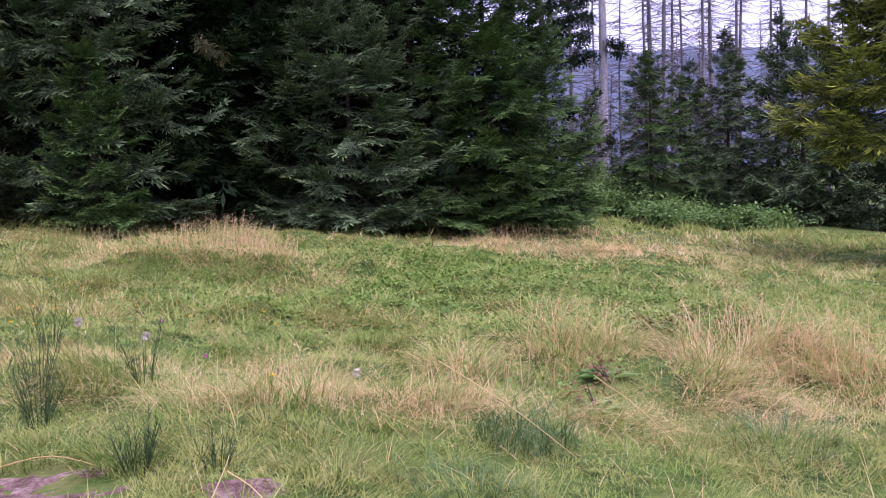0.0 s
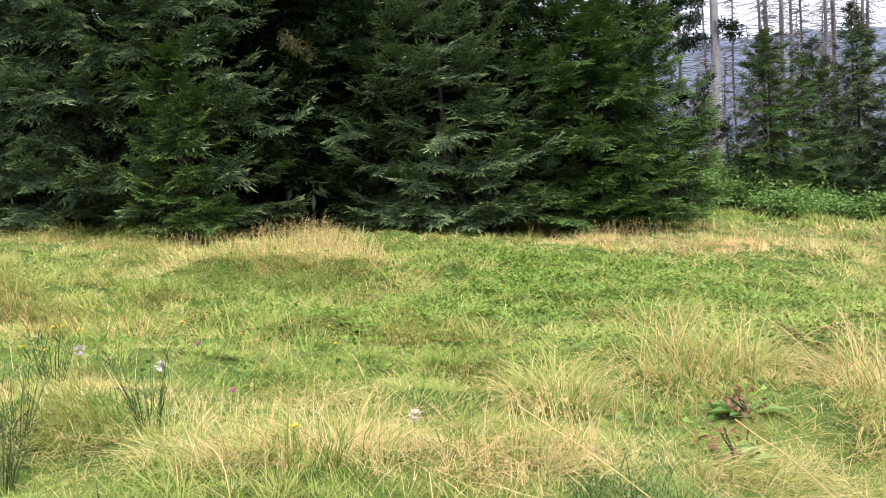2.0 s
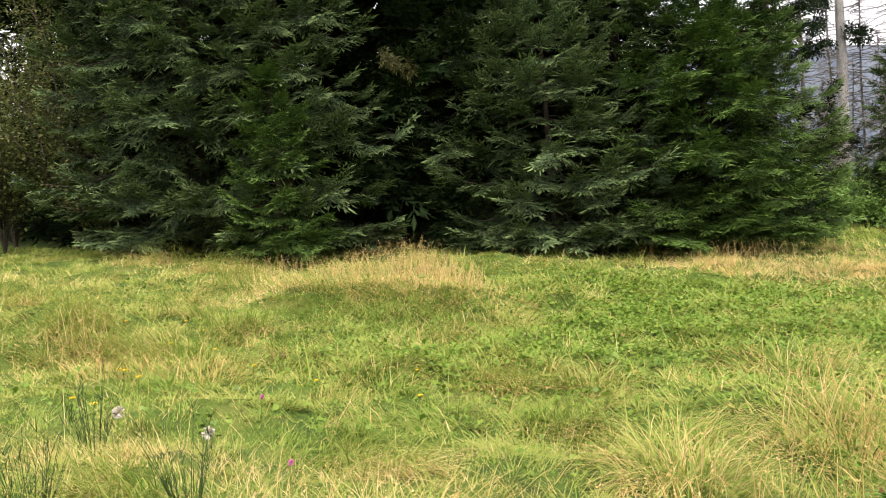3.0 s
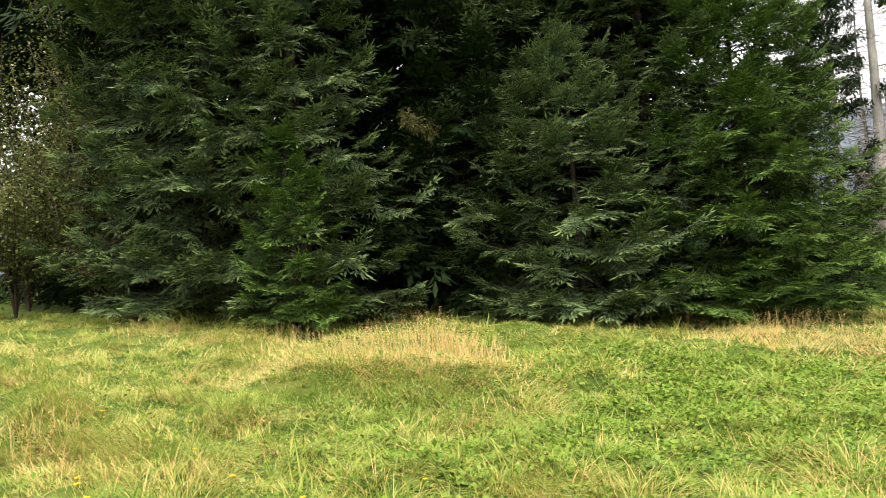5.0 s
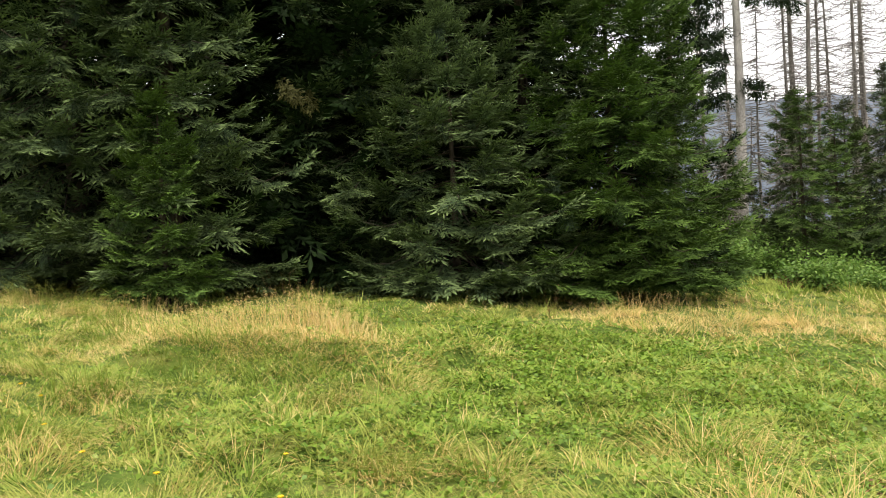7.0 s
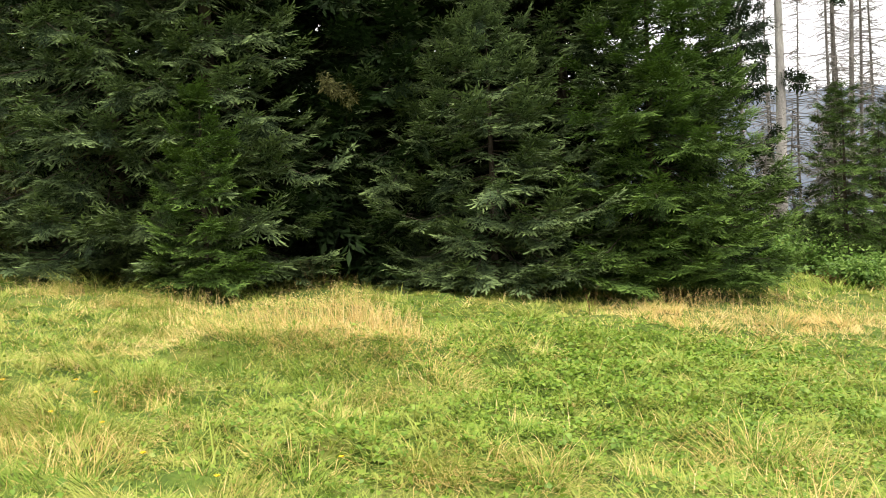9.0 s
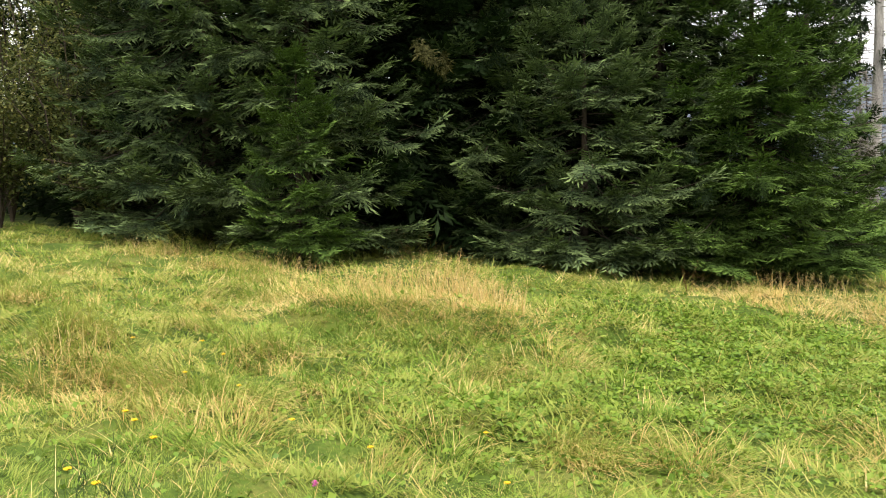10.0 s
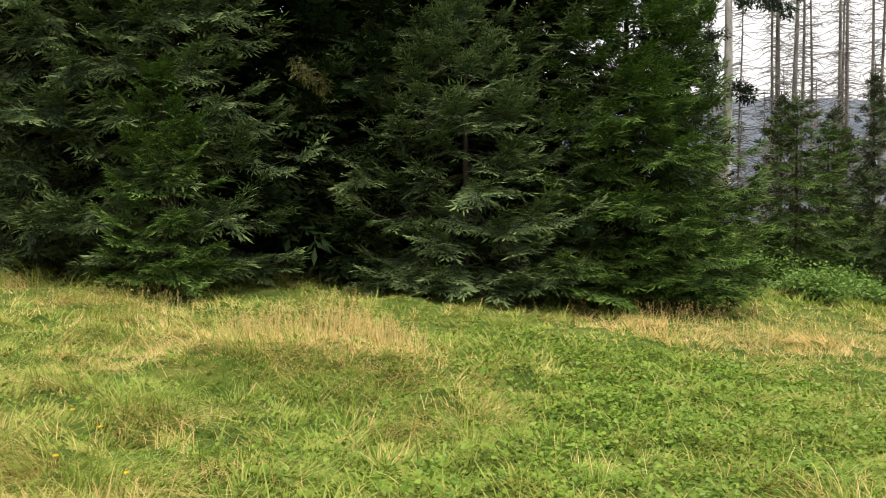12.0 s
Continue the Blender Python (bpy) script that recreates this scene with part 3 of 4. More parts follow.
def bush(name, place, spread, height, count, leaf, material, label, seed, category="bush", stems=9, group="", lift=0.15):
    """A bush of thin stems and many small folded leaves."""
    r = np.random.default_rng(seed)
    root = new(name)
    root.location = (place[0], place[1], float(land(*place)) - 0.02)
    wood, foliage = Heap(), Heap()
    ends = []
    for _ in range(stems):
        az, out = r.uniform(0, 6.28), spread * math.sqrt(r.uniform(0.02, 1))
        top = height * r.uniform(0.5, 1.05) * (1 - 0.35 * (out / spread) ** 2)
        w = np.linspace(0, 1, 6)
        path = np.stack([math.cos(az) * out * w ** 1.3, math.sin(az) * out * w ** 1.3, top * w ** 0.85], -1) + r.normal(0, 0.02 * height, (6, 3)) * w[:, None]
        tube(wood, path, (0.006 + 0.006 * height) * (1 - 0.8 * w), 4)
        ends.append(path)
    ends = np.array(ends)
    k = r.integers(0, stems, count)
    u = r.uniform(lift, 1, count) ** 0.8 * 5
    i = np.minimum(u.astype(int), 4)
    c = ends[k, i] + (ends[k, i + 1] - ends[k, i]) * (u - i)[:, None]
    c = c + r.normal(0, 0.13 * spread + 0.05, (count, 3)) * np.array([1, 1, 0.7])
    c[:, 2] = np.maximum(c[:, 2], 0.03)
    d = r.normal(0, 1, (count, 3))
    d[:, 2] = d[:, 2] * 0.5 - 0.2
    d /= np.linalg.norm(d, axis=1)[:, None]
    sd = np.cross(d, r.normal(0, 0.35, (count, 3)) + [0, 0, 1.0])
    sd /= np.linalg.norm(sd, axis=1)[:, None]
    sz = leaf * r.uniform(0.6, 1.3, count)[:, None]
    v = np.stack([c, c + d * sz * 0.5 + sd * sz * 0.34, c + d * sz, c + d * sz * 0.5 - sd * sz * 0.34], 1)
    v[:, 2, 2] -= sz[:, 0] * 0.15
    f = (np.arange(count)[:, None, None] * 4 + np.array([(0, 1, 2), (0, 2, 3)])[None]).reshape(-1, 3)
    foliage.add(v, f, np.tile([0, 0.5, 1, 0.5], count))
    tagged(part_of("stem", wood.mesh("stem", BARK), root), kind="stuff")
    tagged(part_of("foliage", foliage.mesh("foliage", material), root), kind="stuff")
    return tagged(root, label, category, group)


# broadleaved thicket at the upper end of the meadow
for k, (x, y, sp, h, c) in enumerate([(-12.6, 19.2, 1.3, 5.5, 6000), (-14.0, 18.6, 1.2, 4.2, 5000), (-13.2, 20.6, 1.6, 7.5, 8000), (-15.4, 20.5, 1.6, 7.0, 7000), (-11.6, 19.0, 0.9, 2.4, 3000),
                                      (-15.8, 18.4, 1.2, 3.0, 4000), (-17.6, 19.5, 1.5, 6.0, 6000), (-15.2, 22.4, 1.8, 9.0, 9000), (-11.4, 20.2, 1.0, 4.0, 4000)]):
    bush("shrub", (x, y), sp, h, c, 0.085, HAZEL, "thin-stemmed broadleaved shrub with dull green leaves", 120 + k, "shrub", 16, "thicket shrubs")
# light green undergrowth in the gap
for k in range(16):
    x, y = 2.9 + 0.42 * k + float(rng.uniform(-0.3, 0.3)), 26.5 + float(rng.uniform(-1.2, 2.6)) + (1.5 if k < 6 else 0)
    bush("undergrowth_bush", (x, y), 0.9, 0.4 + 0.55 * float(rng.uniform()) + (0.7 if k < 6 else 0), 1500, 0.10, BRAMBLE, "pale green leafy undergrowth bush", 150 + k, "bush", 12, "undergrowth in the gap")
for k in range(9):
    bush("undergrowth_bush", (3.5 + k * 1.1, 33 + float(rng.uniform(-1, 2))), 1.2, 2.0 + 1.5 * float(rng.uniform()), 2200, 0.10, BRAMBLE, "pale green leafy undergrowth bush", 180 + k, "bush", 12, "undergrowth in the gap")
bush("dry_fern", (4.9, 25.4), 0.3, 0.55, 260, 0.07, RUST, "small rust-brown withered fern", 200, "fern", 7)

# ---- meadow ----


def wobble(x, y, s, k):
    """Smooth patches from -1 to 1."""
    return (np.sin(s * x * 1.0 + k) * np.sin(s * y * 1.3 + 2 * k) + np.sin(s * 0.6 * (x + y) + 3 * k) * np.sin(s * 0.7 * (x - y) + k) + np.sin(s * 2.1 * x - s * 1.7 * y + k)) / 3


# places of dry grass: x, y, reach across, reach ahead, strength
DRY = [(-3.1, 12.4, 1.3, 0.5, 1.4), (-3.2, 13.2, 1.3, 0.7, 1.7), (-4.3, 11.9, 0.5, 0.4, 1.1), (-4.9, 11.5, 1.0, 0.5, 0.6), (-6.6, 15.8, 2.4, 0.8, 0.9), (-4.2, 8.3, 0.7, 0.5, 0.9), (-3.3, 8.0, 0.6, 0.4, 0.7),
       (2.2, 7.2, 0.9, 0.6, 1.5), (1.8, 6.2, 0.8, 0.4, 0.9), (3.0, 7.0, 0.7, 0.5, 1.0), (-0.6, 5.3, 0.8, 0.3, 1.2), (0.1, 5.6, 0.6, 0.3, 1.0), (0.9, 5.8, 0.5, 0.3, 0.8), (0.9, 7.5, 0.7, 0.5, 0.8),
       (1.4, 18.0, 2.0, 1.6, 1.0), (4.0, 17.5, 2.4, 2.5, 0.8), (-0.8, 13.5, 0.5, 0.4, 0.8), (3.4, 14.0, 1.4, 0.9, 0.5), (-1.9, 6.0, 0.9, 0.4, 0.7), (5.5, 21.5, 3.0, 1.5, 0.6),
       (-9.0, 13.0, 2.0, 0.8, 0.5), (-0.8, 8.8, 0.6, 0.3, 0.6), (0.8, 9.7, 0.7, 0.5, 0.5), (-1.6, 10.9, 0.4, 0.25, 0.7), (-5.2, 13.6, 1.4, 0.6, 0.6)]
BARE = [(-1.4, 4.05, 0.42, 0.30), (-0.56, 4.02, 0.13, 0.11), (-1.0, 3.3, 0.6, 0.35)]
LUSH = [(0.6, 11.8, 2.2, 2.2), (-0.2, 7.2, 0.9, 0.8), (-1.6, 9.2, 1.2, 0.8), (0.3, 15.2, 1.5, 0.9), (0.3, 4.2, 1.0, 0.6), (1.6, 5.0, 1.3, 0.7), (-0.4, 4.6, 0.9, 0.4)]


def dryness(x, y):
    d = 0.05 + 0.22 * np.clip(wobble(x, y, 1.1, 2.0) + 0.5 * wobble(x, y, 3.3, 0.7), 0, 1)
    for dx, dy, rx, ry, s in DRY:
        d = d + s * 0.75 * np.exp(-((x - dx) / rx) ** 2 - ((y - dy) / ry) ** 2)
    for dx, dy, rx, ry in LUSH:
        d = d * (1 - 0.8 * np.exp(-((x - dx) / rx) ** 2 - ((y - dy) / ry) ** 2))
    return d


def bareness(x, y):
    b = np.zeros_like(x)
    for bx, by, rx, ry in BARE:
        b = np.maximum(b, np.exp(-(((x - bx) / rx) ** 2 + ((y - by) / ry) ** 2) ** 2 * 1.2) + 0.25 * wobble(x, y, 9, 1.0))
    return b


def spread(n, x0, x1, y0, y1):
    """Random places in the part of the field that opens out from the walker."""
    x, y = rng.uniform(x0, x1, n), rng.uniform(y0, y1, n)
    keep = (np.abs(x + 0.25 * (y - 3)) < 2.6 + 0.72 * np.maximum(y - 1, 1.2)) & ((x < 9.5) | (y < 26))
    return x[keep], y[keep]


def blades(x, y, length, width, start, bend, heading=None, segs=3):
    """Arching blades rooted at x, y: they leave the upright by start and bend over by bend (radians). Arrays for a mesh."""
    n = len(x)
    z = land(x, y)
    az = rng.uniform(0, 2 * math.pi, n) if heading is None else heading
    d = np.stack([np.cos(az), np.sin(az)], -1)
    face = az + math.pi / 2 + rng.uniform(-0.7, 0.7, n)
    w = np.stack([np.cos(face), np.sin(face)], -1) * (width / 2)[:, None]
    out, up = np.zeros(n), np.full(n, -0.01)
    pts, tips = [], []
    for k in range(segs + 1):
        s = k / segs
        c = np.stack([x + d[:, 0] * out, y + d[:, 1] * out, z + up], -1)
        if k == segs:
            pts.append(c)
            tips.append(np.ones(n))
            break
        ww = np.concatenate([w * (1 - 0.7 * s), np.zeros((n, 1))], -1)
        pts += [c - ww, c + ww]
        tips += [np.full(n, s)] * 2
        th = start + bend * (k + 0.5) / segs
        out = out + np.sin(th) * length / segs
        up = np.maximum(up + np.cos(th) * length / segs, 0.008 + 0.01 * k)
    m = 2 * segs + 1
    v, t = np.stack(pts, 1).reshape(-1, 3), np.stack(tips, 1).ravel()
    one = []
    for k in range(segs - 1):
        a = 2 * k
        one += [(a, a + 1, a + 3), (a, a + 3, a + 2)]
    one.append((m - 3, m - 2, m - 1))
    f = (np.arange(n)[:, None, None] * m + np.array(one)[None]).reshape(-1, 3)
    return v, f, t


def tufted(x, y, cell, amount):
    """Draws the roots together into tufts: new roots, the way out from each tuft's middle and how near to it."""
    i, j = np.floor(x / cell), np.floor(y / cell)
    a, b = np.sin(i * 127.1 + j * 311.7) * 43758.5, np.sin(i * 269.5 + j * 183.3) * 24634.6
    a, b = a - np.floor(a), b - np.floor(b)
    cx, cy = (i + 0.15 + 0.7 * a) * cell, (j + 0.15 + 0.7 * b) * cell
    big = np.abs(np.sin(i * 91.7 + j * 47.3) * 9123.4) % 1.0
    nx, ny = x + (cx - x) * amount, y + (cy - y) * amount
    return nx, ny, np.arctan2(ny - cy, nx - cx), big


def build_grass():
    green, straw = Heap(), Heap()
    # near, middle, far: count, bounds, blade height, blade width, segments, tuft size
    for n, box, h, w, segs, cell in [(9000, (-5, 4.5, -2.0, 2.4), (0.05, 0.15), 0.012, 1, 0.22), (60000, (-5, 4.5, 2.4, 8), (0.03, 0.10), 0.0045, 2, 0.19), (105000, (-2.4, 3.4, 3.3, 6.3), (0.025, 0.075), 0.0052, 1, 0.12), (110000, (-4.5, 4.5, 2.4, 7.5), (0.025, 0.065), 0.006, 1, 0.10), (45000, (-10, 6.5, 8, 13), (0.05, 0.15), 0.011, 2, 0.26), (140000, (-10, 6.5, 7, 14), (0.03, 0.08), 0.0145, 1, 0.13),
                                     (95000, (-17, 11, 13, 20), (0.05, 0.14), 0.022, 1, 0.36), (60000, (-6, 13, 20, 30), (0.08, 0.22), 0.034, 1, 0.5)]:
        x, y = spread(n, *box)
        x, y, az, big = tufted(x, y, cell, 0.35)
        x2, y2, az2, big2 = tufted(x, y, cell * 2.7, 0.12)
        dry = dryness(x, y) * (0.45 + 1.1 * big2)
        bare, u = bareness(x, y), rng.uniform(0, 1, len(x))
        grow = bare < rng.uniform(0.15, 0.5, len(x))
        g, s = grow & (u > dry * 0.5), grow & (u <= dry * 0.5)
        k = int(g.sum())
        tall = (0.25 + 1.2 * big[g]) * (0.3 + 1.4 * big2[g])
        hh = rng.uniform(*h, k) * tall * rng.choice([1, 1, 1, 1.6], k)
        green.add(*blades(x[g], y[g], hh, w * rng.uniform(0.6, 1.3, k), rng.uniform(0.2, 1.25, k), rng.uniform(0.2, 1.4, k), az[g] + rng.normal(0, 0.7, k), segs))
        k = int(s.sum())
        hh = rng.uniform(h[0] * 1.6, h[1] * 2.0, k) * (0.6 + 0.8 * big2[s])
        flow = np.where(rng.uniform(0, 1, k) < 0.5, az2[s] + rng.normal(0, 0.5, k), 2.6 + 1.6 * wobble(x[s], y[s], 1.6, 0.3) + rng.normal(0, 0.7, k))
        straw.add(*blades(x[s], y[s], hh, w * 0.62 * rng.uniform(0.6, 1.3, k), rng.uniform(0.6, 1.3, k), rng.uniform(0.2, 0.9, k), flow, segs))
    # mats of longer blades, each tuft combed over one way
    for n, box, ln, w, cell in [(30000, (-5, 4.5, 3.2, 8), (0.06, 0.20), 0.0036, 0.3), (70000, (-9, 6.5, 6.5, 13.5), (0.10, 0.28), 0.0055, 0.42), (40000, (-15, 10, 13, 19), (0.12, 0.30), 0.011, 0.6)]:
        x, y = spread(n, *box)
        x, y, az, big = tufted(x, y, cell, 0.45)
        i, j = np.floor(x / cell), np.floor(y / cell)
        comb = 6.28 * (np.abs(np.sin(i * 37.7 + j * 71.9) * 5731.3) % 1.0)
        keep = (big > 0.3) & (bareness(x, y) < 0.3)
        dry = dryness(x, y) + 0.22 * (big > 0.72) * (np.abs(np.sin(i * 17.1 + j * 13.7)) > 0.5)
        u = rng.uniform(0, 1, len(x))
        for heap, some in ((green, keep & (u > 0.75 * dry)), (straw, keep & (u <= 0.75 * dry))):
            k = int(some.sum())
            hh = rng.uniform(*ln, k) * (0.45 + 0.8 * big[some])
            heap.add(*blades(x[some], y[some], hh, w * rng.uniform(0.6, 1.2, k), rng.uniform(0.5, 1.15, k), rng.uniform(0.5, 1.3, k), comb[some] + 0.35 * np.sin(az[some]) + rng.normal(0, 0.3, k), 3))
    # single long straws lying across the rest
    for n, box, ln, w in [(1500, (-3.5, 3.8, 3.5, 8), (0.12, 0.3), 0.003), (800, (-8, 6, 8, 14), (0.15, 0.32), 0.0045), (600, (-13, 9, 14, 20), (0.2, 0.36), 0.008)]:
        x, y = spread(n, *box)
        x = x[bareness(x, y) < 0.3] if n == 1500 else x
        y = y[:len(x)] if n != 1500 else rng.uniform(4.4, 8, len(x))
        k = len(x)
        straw.add(*blades(x, y, rng.uniform(*ln, k), w * rng.uniform(0.7, 1.3, k), rng.uniform(0.5, 1.35, k), rng.uniform(0.1, 0.8, k), None, 3))
    tagged(new("meadow_grass", green.mesh("meadow_grass", GRASS)), "short green meadow grass grazed unevenly", "grass", kind="stuff")
    tagged(new("dry_grass", straw.mesh("dry_grass", STRAW)), "straw-coloured dry grass lying in swathes", "grass", kind="stuff")


build_grass()


def soil_patch(cx, cy, rx, ry, seed):
    r = np.random.default_rng(seed)
    a = np.linspace(0, 2 * math.pi, 40, endpoint=False)
    edge = 1 + 0.16 * np.sin(3 * a + seed) + 0.1 * np.sin(7 * a) + r.normal(0, 0.05, 40)
    v, f = [(cx, cy, float(land(cx, cy)) + 0.006)], []
    for ring in range(1, 9):
        q = ring / 8
        x, y = cx + rx * q * edge * np.cos(a), cy + ry * q * edge * np.sin(a)
        z = land(x, y) + 0.006 * (1 - q ** 6) - 0.012 * q ** 6 + r.normal(0, 0.003, 40) * (q < 1)
        v += list(zip(x, y, z))
    for k in range(40):
        f.append((0, 1 + k, 1 + (k + 1) % 40))
        for ring in range(7):
            o, n = 1 + ring * 40, (k + 1) % 40
            f += [(o + k, o + 40 + k, o + 40 + n), (o + k, o + 40 + n, o + n)]
    ob = new("soil_patch", mesh_of("soil_patch", v, f, SOIL, None, True))
    return tagged(ob, "bare trodden reddish-brown soil between the grass", "soil", "soil patches")


for k, (bx, by, rx, ry) in enumerate(BARE):
    soil_patch(bx, by, rx * 1.2, ry * 1.2, 5 + k)


def grass_tussock(x, y, reach, height, count, label, dry=0.5, heading=None, material=None, width=0.009, bend=(0.6, 2.3), name="grass_tussock"):
    """A clump of long blades that arch out from one foot: green ones and dry ones."""
    root = new(name)
    z0 = float(land(x, y))
    root.location = (x, y, z0)
    for kind, n, mat, tall in (("green_tuft", int(count * (1 - dry)), material or SEDGE, 1.0), ("straw_tuft", int(count * dry), STRAW, 1.15)):
        if n < 4:
            continue
        a, q = rng.uniform(0, 2 * math.pi, n), np.sqrt(rng.uniform(0, 1, n)) * reach
        px, py = x + np.cos(a) * q, y + np.sin(a) * q
        hd = a + rng.normal(0, 0.6, n) if heading is None else heading + rng.normal(0, 0.7, n)
        lie = (0.75 if heading is not None else 0.35) if kind[0] == "s" else 0.0
        v, f, t = blades(px, py, 1.25 * height * tall * rng.uniform(0.3, 1.15, n), width * rng.uniform(0.5, 1.2, n) * (1.0 if kind[0] == "g" else 0.7), rng.uniform(0.0, 0.7, n) + lie, rng.uniform(*bend, n) * (1 - 0.5 * lie), hd, 4)
        v = v - np.array([x, y, z0])
        tagged(part_of(kind, mesh_of(kind, v, f, mat, t), root), kind="stuff")
    return tagged(root, label, "grass tussock", "meadow tussocks")


DRYT, GREENT, MIXED = "arching straw-coloured tussock of dead grass", "dense dark green tussock of long grass", "tussock of green grass with dry straw through it"
for x, y, reach, h, n, label, dry, hd in [
        (-3.7, 11.5, 0.40, 0.36, 220, MIXED, 0.35, -1.7), (-3.0, 11.6, 0.5, 0.36, 240, MIXED, 0.45, -1.0), (-2.5, 11.5, 0.35, 0.34, 200, MIXED, 0.5, -1.2), (-2.3, 12.0, 0.4, 0.32, 450, DRYT, 0.7, -0.6), (-3.2, 12.2, 0.6, 0.40, 700, DRYT, 0.85, -2.4), (-3.8, 12.0, 0.5, 0.36, 450, DRYT, 0.8, -2.9),
        (-3.3, 10.75, 0.3, 0.22, 260, GREENT, 0.1, None), (-2.2, 11.7, 0.3, 0.22, 260, GREENT, 0.1, None), (-2.8, 11.2, 0.35, 0.2, 260, GREENT, 0.15, None),
        (-4.4, 13.2, 0.4, 0.4, 300, DRYT, 0.85, None), (-4.15, 8.35, 0.3, 0.34, 400, DRYT, 0.8, -0.8), (-3.35, 8.1, 0.3, 0.34, 380, DRYT, 0.7, -0.6),
        (-2.75, 7.85, 0.25, 0.26, 300, MIXED, 0.5, None), (-4.9, 11.4, 0.4, 0.28, 300, DRYT, 0.7, -1.0), (-0.8, 13.4, 0.3, 0.24, 240, DRYT, 0.75, -2.6), (-6.6, 16.0, 0.4, 0.4, 240, MIXED, 0.5, None),
        (-8.7, 15.6, 0.4, 0.4, 240, MIXED, 0.3, None), (-0.77, 8.85, 0.25, 0.22, 240, MIXED, 0.5, None), (-1.64, 8.1, 0.25, 0.22, 260, MIXED, 0.4, None),
        (2.05, 7.25, 0.4, 0.42, 700, DRYT, 0.9, None), (2.55, 7.3, 0.4, 0.40, 600, DRYT, 0.9, -0.4), (2.9, 6.85, 0.35, 0.55, 420, DRYT, 0.7, None), (1.85, 6.5, 0.3, 0.34, 450, DRYT, 0.75, -0.6),
        (0.95, 7.45, 0.35, 0.44, 480, MIXED, 0.6, None), (1.3, 7.6, 0.3, 0.40, 320, MIXED, 0.4, None), (-0.62, 5.25, 0.26, 0.30, 520, DRYT, 0.75, None), (-0.95, 5.3, 0.25, 0.24, 380, MIXED, 0.5, None),
        (0.03, 5.55, 0.28, 0.32, 560, DRYT, 0.75, -1.0), (0.5, 5.15, 0.25, 0.26, 520, GREENT, 0.12, -1.2), (0.95, 5.7, 0.25, 0.30, 420, DRYT, 0.7, -0.9), (-1.15, 4.42, 0.18, 0.17, 420, GREENT, 0.1, None),
        (-1.55, 4.55, 0.25, 0.11, 420, GREENT, 0.1, None), (-0.3, 4.5, 0.35, 0.10, 620, GREENT, 0.1, None), (0.25, 4.35, 0.3, 0.11, 520, GREENT, 0.1, None), (1.45, 5.3, 0.3, 0.24, 420, MIXED, 0.4, -1.0),
        (1.85, 5.6, 0.3, 0.22, 420, GREENT, 0.2, None), (3.6, 9.2, 0.4, 0.4, 300, MIXED, 0.4, None), (1.2, 17.3, 0.5, 0.36, 260, DRYT, 0.9, None), (2.4, 18.2, 0.5, 0.36, 260, DRYT, 0.9, None),
        (0.5, 18.6, 0.5, 0.36, 260, DRYT, 0.85, None), (3.6, 19.0, 0.5, 0.3, 240, DRYT, 0.9, None), (-2.0, 9.7, 0.25, 0.2, 240, MIXED, 0.4, None), (-5.6, 10.2, 0.3, 0.26, 260, MIXED, 0.5, None),
        (-4.55, 8.9, 0.3, 0.39, 630, MIXED, 0.55, -0.9), (-3.75, 8.6, 0.28, 0.36, 630, DRYT, 0.75, -2.3), (-3.15, 8.55, 0.3, 0.33, 630, MIXED, 0.6, -0.4), (-2.75, 9.2, 0.26, 0.30, 480, DRYT, 0.7, -1.6),
        (-3.6, 9.8, 0.35, 0.36, 630, MIXED, 0.6, -0.8), (-4.4, 10.2, 0.3, 0.36, 570, DRYT, 0.7, -2.2), (-2.0, 10.6, 0.3, 0.30, 480, MIXED, 0.5, -0.5), (-1.5, 11.15, 0.3, 0.30, 480, DRYT, 0.7, None),
        (-1.0, 8.5, 0.22, 0.27, 450, MIXED, 0.6, -1.1), (-0.42, 8.8, 0.2, 0.27, 420, MIXED, 0.6, None), (-6.7, 10.9, 0.35, 0.45, 540, DRYT, 0.75, -0.7), (-7.2, 15.3, 0.5, 0.60, 480, DRYT, 0.8, -0.6),
        (-8.4, 16.3, 0.5, 0.60, 480, DRYT, 0.8, -2.5), (-5.9, 14.2, 0.45, 0.51, 510, DRYT, 0.75, -0.8), (-5.2, 12.8, 0.4, 0.45, 510, MIXED, 0.6, -2.2), (0.2, 6.8, 0.28, 0.33, 510, MIXED, 0.6, None),
        (-1.75, 5.5, 0.22, 0.33, 540, MIXED, 0.6, -1.9), (-1.2, 6.6, 0.26, 0.33, 510, DRYT, 0.7, -0.6), (-0.4, 7.6, 0.26, 0.30, 480, MIXED, 0.5, -1.4), (0.9, 9.6, 0.35, 0.36, 480, MIXED, 0.55, None)]:
    grass_tussock(x, y, reach, h, n, label, dry * (0.7 if y < 9 else 0.85), hd, GRASS if label != GREENT else BLUE_SEDGE if y < 6 and x > 0 else None, 0.005 if y < 6 else 0.0075, (1.0, 2.4))


